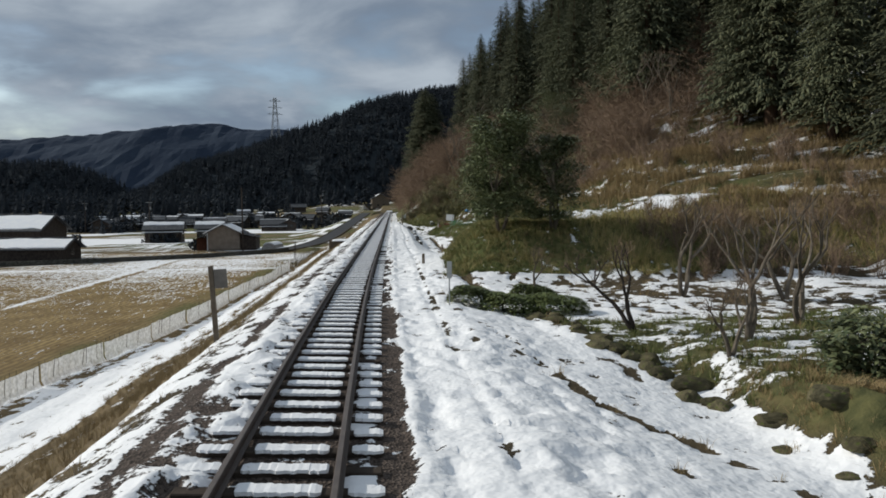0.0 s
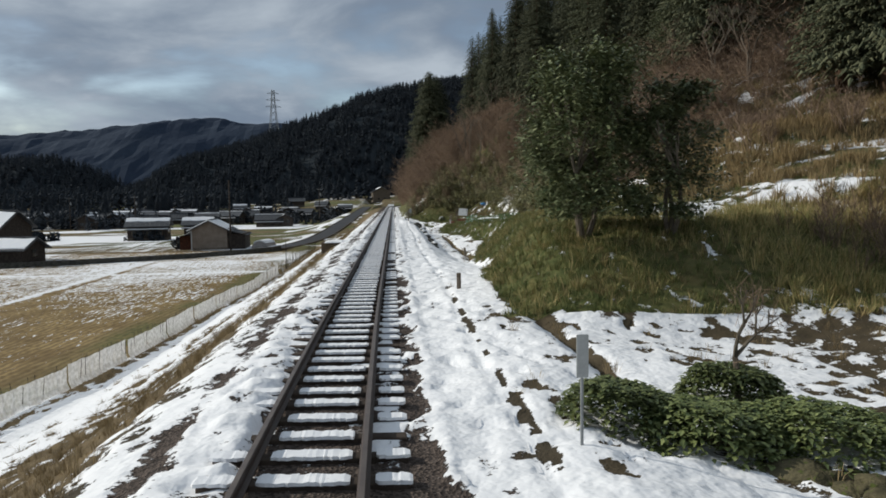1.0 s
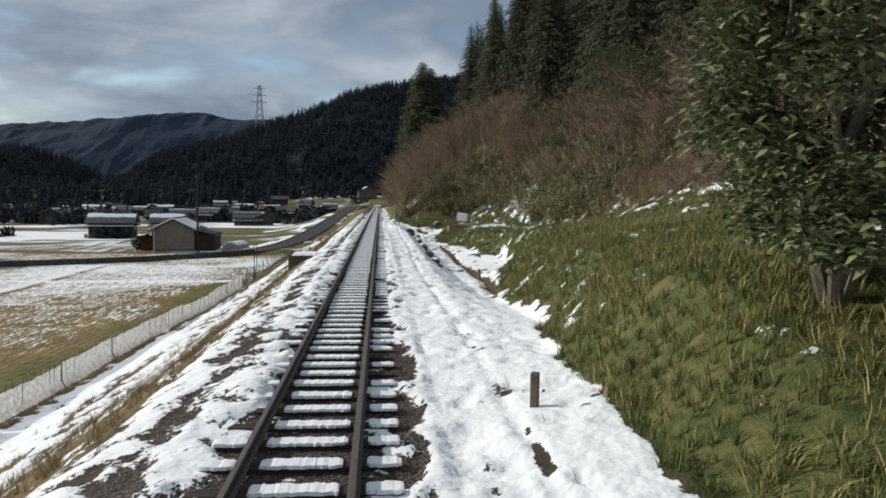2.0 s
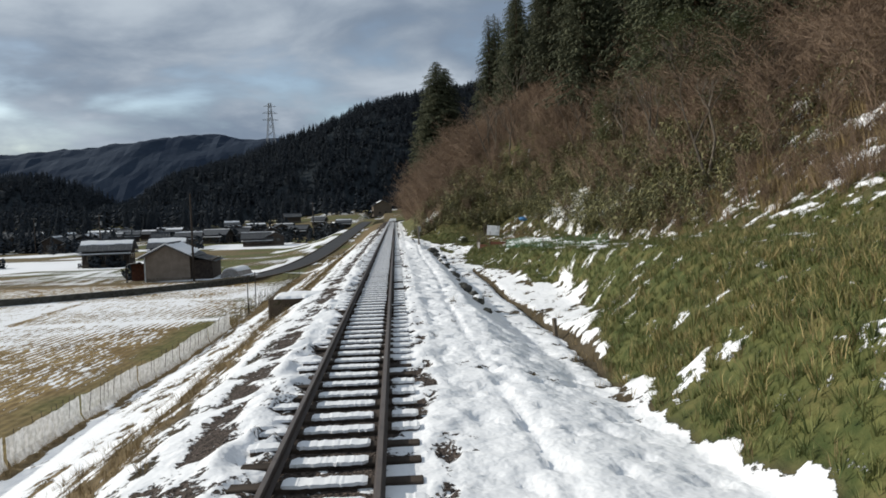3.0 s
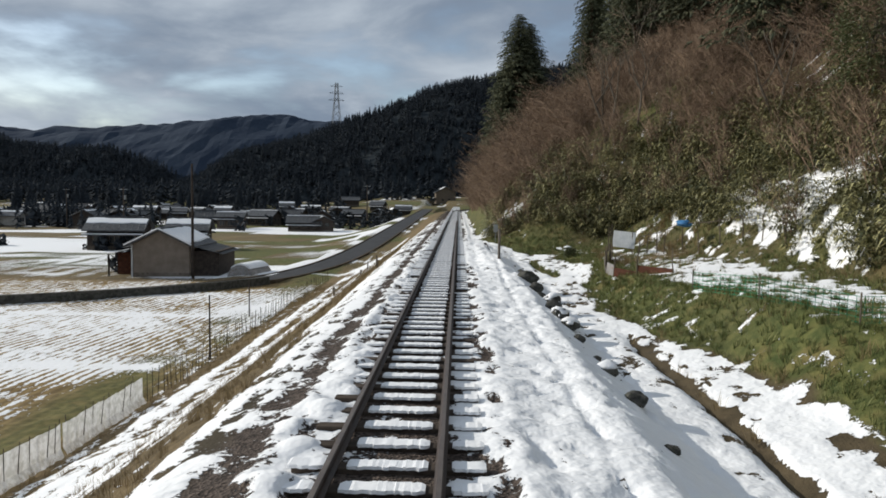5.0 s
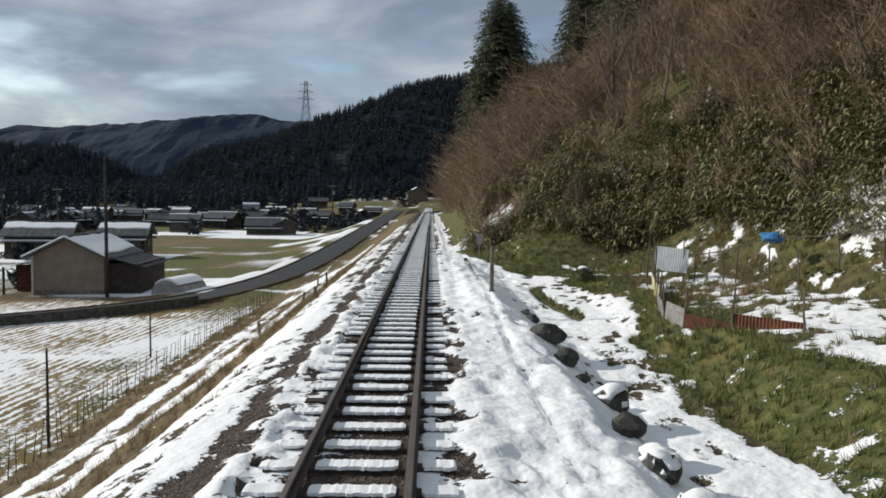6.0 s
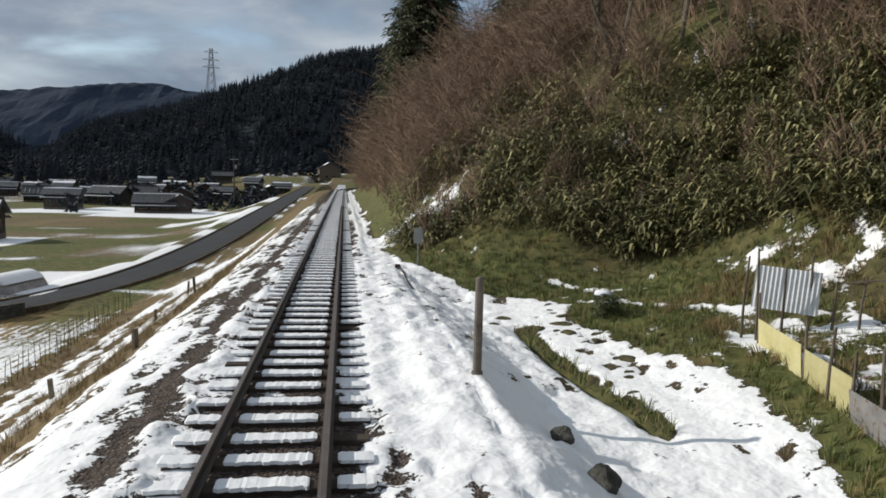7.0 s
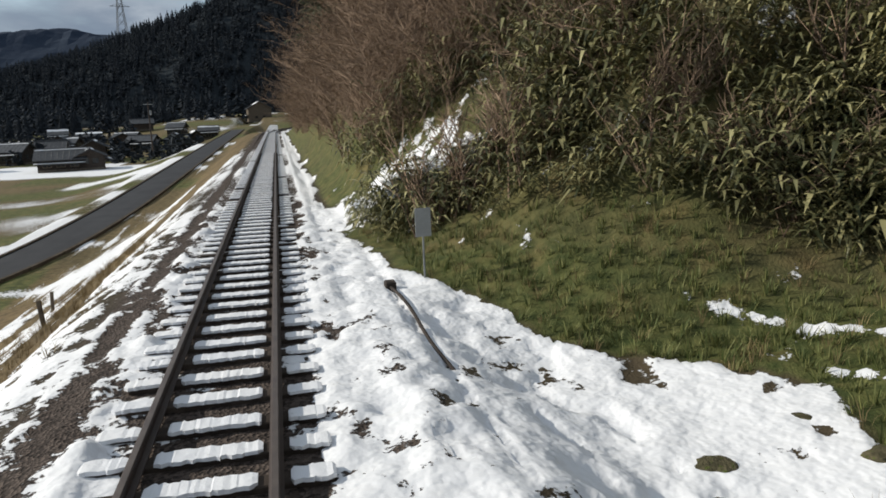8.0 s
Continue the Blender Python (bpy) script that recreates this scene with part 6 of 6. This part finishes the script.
def covered_heap(x, y, z, L, w, h, turn):
    """A stack under a sheet, rounded, with snow on it."""
    ob = holder("covered_stack", "rounded stack under a grey sheet with snow", "stack", pose(x, y, z, 0, 0, turn))
    for name, mat, k, lift in (("sheet", M_GREYSHEET, 1.0, 0.0), ("snow_cap", M_SNOW, .72, .06)):
        verts, faces, n = [], [], 10
        for i in range(2):
            for j in range(n + 1):
                a = math.pi * (j / n) if name == "sheet" else math.pi * (.2 + .6 * j / n)
                verts.append((L * (i - .5) * (1 if name == "sheet" else .95), w * math.cos(a), h * math.sin(a) + lift - (.1 if name == "sheet" else 0)))
        for j in range(n):
            faces.append((j, j + 1, n + 2 + j, n + 1 + j))
        faces += [tuple(range(n, -1, -1)), tuple(range(n + 1, 2 * n + 2))]
        part(name, mesh_of(name, verts, faces, mat), mat, ob)


covered_heap(-19.4, 128.4, -5.0, 4.0, 1.3, 1.2, 78)


# ---- pylons on the hills ----
def pylon(x, y, z, h, label):
    ob = holder("pylon", label, "pylon", pose(x, y, z, 0, 0, 20))
    def at(f):
        return h * (.085 * (1 - f) ** 1.3 + .018)
    for sx in (-1, 1):
        for sy in (-1, 1):
            verts, faces = [], []
            for i in range(7):
                a = i / 6
                verts += [(sx * at(a) + .26 * cx, sy * at(a) + .26 * cy, h * a) for cx, cy in ((-1, 0), (0, -1), (1, 0), (0, 1))]
            for i in range(6):
                faces += [(4 * i + k, 4 * i + (k + 1) % 4, 4 * i + 4 + (k + 1) % 4, 4 * i + 4 + k) for k in range(4)]
            part("leg", mesh_of("leg", verts, faces + [(0, 3, 2, 1), (24, 25, 26, 27)], M_METAL), M_METAL, ob)
    for i in range(9):
        a, b = i / 9, (i + 1) / 9
        bm = bmesh.new()
        for s in (-1, 1):
            tube(bm, (-at(a), s * at(a), h * a), (at(b), s * at(b), h * b), .14, .14, 3)
            tube(bm, (at(a), s * at(a), h * a), (-at(b), s * at(b), h * b), .14, .14, 3)
            tube(bm, (s * at(a), -at(a), h * a), (s * at(b), at(b), h * b), .14, .14, 3)
        part("bracing", bm, M_METAL, ob)
    for f, w in ((.72, .13), (.83, .12), (.94, .10)):
        bm = bmesh.new()
        tube(bm, (-h * w, 0, h * f), (h * w, 0, h * f), .22, .22, 4)
        tube(bm, (-h * w, 0, h * f), (0, 0, h * (f + .04)), .14, .14, 3)
        tube(bm, (h * w, 0, h * f), (0, 0, h * (f + .04)), .14, .14, 3)
        part("crossarm", bm, M_METAL, ob)


pylon(-118.3, 770, 52, 60, "steel lattice pylon on the wooded ridge")
pylon(-400, 655, 34, 36, "steel lattice pylon on the far ridge")


# ---- kitchen garden with its patched fence ----
def corrugated(name, w, h, mat, parent, m, wave=.076, deep=.012):
    n = int(w / wave * 4)
    verts, faces = [], []
    for i in range(n + 1):
        x = w * i / n - w / 2
        yy = deep * math.sin(i * math.pi / 2)
        verts += [(x, yy - .002, 0), (x, yy - .002, h), (x, yy + .002, h), (x, yy + .002, 0)]
    for i in range(n):
        q = i * 4
        for k in range(4):
            faces.append((q + k, q + 4 + k, q + 4 + (k + 1) % 4, q + (k + 1) % 4))
    ob = part(name, mesh_of(name, verts, faces, mat), mat, parent)
    ob.matrix_world = m
    return ob


def garden():
    rr = random.Random(19)
    ob = holder("garden_fence", "patched garden fence of old corrugated sheets and stakes", "fence")
    # white sheet across the far corner
    corrugated("white_panel", 1.1, .78, M_WHITESHEET, ob, pose(8.62, 93.3, .42, -6, 4, -32))
    line = [(8.0, 93.0), (7.45, 90.9), (7.05, 89.3), (6.75, 87.9), (6.75, 86.5), (7.3, 85.0), (8.3, 83.8)]
    mats = [M_YELLOW, M_YELLOW, M_GREYSHEET, M_GREYSHEET, M_RUSTSHEET, M_RUSTSHEET]
    names = ["yellow_panel", "yellow_panel", "grey_panel", "grey_panel", "rusty_panel", "rusty_panel"]
    for (a, b), (c, d), mat, nm in zip(line, line[1:], mats, names):
        L, turn = math.hypot(c - a, d - b), math.degrees(math.atan2(d - b, c - a))
        h = rr.uniform(.5, .62) if mat != M_RUSTSHEET else .42
        z = min(ground_at(a, b), ground_at(c, d)) - .05
        corrugated(nm, L * .98, h, mat, ob, pose((a + c) / 2, (b + d) / 2, z, rr.uniform(-7, 7), 0, turn))
    spots = [(*p, rr.uniform(.8, 1.25)) for p in line] + [(7.75, 92.0, 1.5), (8.1, 93.25, 1.7), (9.05, 93.2, 1.4), (7.2, 90.0, 1.0), (6.9, 88.6, 1.1), (7.95, 93.5, 1.55)]
    spots += [(9.6, 92.6, 1.0), (10.1, 91.6, 1.1), (10.6, 90.4, 1.5), (11.0, 89.5, 1.0), (11.5, 88.4, 1.2), (12.0, 87.3, 1.0), (12.3, 86.2, 1.1), (9.3, 92.9, .9), (9.9, 92.0, 1.3)]
    for x, y, h in spots:
        bm = bmesh.new()
        p = Vector((x, y, ground_at(x, y) - .15))
        top = p + Vector((rr.uniform(-.08, .08), rr.uniform(-.08, .08), h + .15))
        mid = p.lerp(top, .5) + Vector((rr.uniform(-.03, .03), rr.uniform(-.03, .03), 0))
        tube(bm, p, mid, .03, .025, 6)
        tube(bm, mid, top, .025, .018, 6)
        part("fence_post", bm, M_WOOD, ob)
    # a crooked rail from post to post
    pts = [Vector((x, y, ground_at(x, y) + h)) for x, y, h in ((9.3, 92.9, .85), (9.9, 92.0, 1.0), (10.6, 90.4, 1.45), (11.2, 89.0, 1.2), (12.0, 87.3, .95))]
    bm = bmesh.new()
    for a, b in zip(pts, pts[1:]):
        tube(bm, a, b, .02, .018, 5)
    part("rail", bm, M_WOOD, ob)
    bm = bmesh.new()
    bmesh.ops.create_icosphere(bm, subdivisions=3, radius=.3)
    for v in bm.verts:
        v.co *= 1 + .5 * noise.noise(v.co * 5)
        v.co.z *= .45
    tarp = tagged(new("tarp", finish(bm, "tarp", M_TARP)), "crumpled blue plastic sheet hung on the garden fence", "tarp")
    tarp.matrix_world = pose(10.6, 90.35, ground_at(10.6, 90.4) + 1.44, 10, -8, 30)
    # low green net round the lower plot
    net = holder("garden_net", "low green net on stakes round a garden plot", "net")
    pts = [(7.6, 79.5), (7.9, 75.5), (8.4, 72.0), (9.8, 70.8), (11.4, 70.4)]
    for x, y in pts:
        bm = bmesh.new()
        tube(bm, (x, y, ground_at(x, y) - .1), (x, y, ground_at(x, y) + .62), .018, .018, 5)
        part("net_post", bm, M_WOOD, net)
    for (a, b), (c, d) in zip(pts, pts[1:]):
        bm = bmesh.new()
        for k in range(6):
            h = .04 + .1 * k
            tube(bm, (a, b, ground_at(a, b) + h), (c, d, ground_at(c, d) + h), .006, .006, 3)
        for k in range(14):
            t = (k + .5) / 14
            x, y = a + (c - a) * t, b + (d - b) * t
            z = ground_at(a, b) * (1 - t) + ground_at(c, d) * t
            tube(bm, (x, y, z + .02), (x, y, z + .56), .006, .006, 3)
        part("mesh_panel", bm, M_NET, net)


garden()


# ---- shrubs weighed down by snow at the foot of the slope ----
def snowy_bush(x, y, w, seed):
    rr = random.Random(seed)
    ob = holder("snowy_bush", "bent bamboo bush weighed down by snow", "bush", pose(x, y, ground_at(x, y)), "bushes under snow")
    v, f = [], []
    for _ in range(420):
        a, q = rr.uniform(0, math.tau), math.sqrt(rr.random())
        b = Vector((w * q * math.cos(a), w * q * math.sin(a), .1 + w * .75 * (1 - q * q) * rr.uniform(.4, 1)))
        way = Vector((math.cos(a), math.sin(a), rr.uniform(-.5, .2))).normalized()
        leaf(v, f, b, way, way.cross(Vector((0, 0, 1))).normalized(), rr.uniform(.16, .3), rr.uniform(.015, .03), .6)
    part("leaves", mesh_of("leaves", v, f, M_BAMBOO), M_BAMBOO, ob)
    for _ in range(34):
        a, q = rr.uniform(0, math.tau), math.sqrt(rr.random()) * .95
        me = STONES[rr.randrange(6)].copy()
        me.materials.clear()
        me.materials.append(M_SNOW)
        lump = part("snow_lump", me, M_SNOW, ob)
        s = w * rr.uniform(.2, .55)
        lump.matrix_local = pose(w * q * math.cos(a), w * q * math.sin(a), .06 + w * .72 * (1 - q * q), rr.uniform(-32, 32), rr.uniform(-32, 32), rr.uniform(0, 360)) @ Matrix.Diagonal((s * 1.6, s, s * .4, 1))


for i, (x, y, w) in enumerate(((2.95, 111.0, .5), (3.35, 110.3, .7), (3.8, 109.7, .85), (4.3, 109.1, 1.0), (4.85, 108.7, 1.0), (5.35, 108.3, .85))):
    snowy_bush(x, y, w, 40 + i)
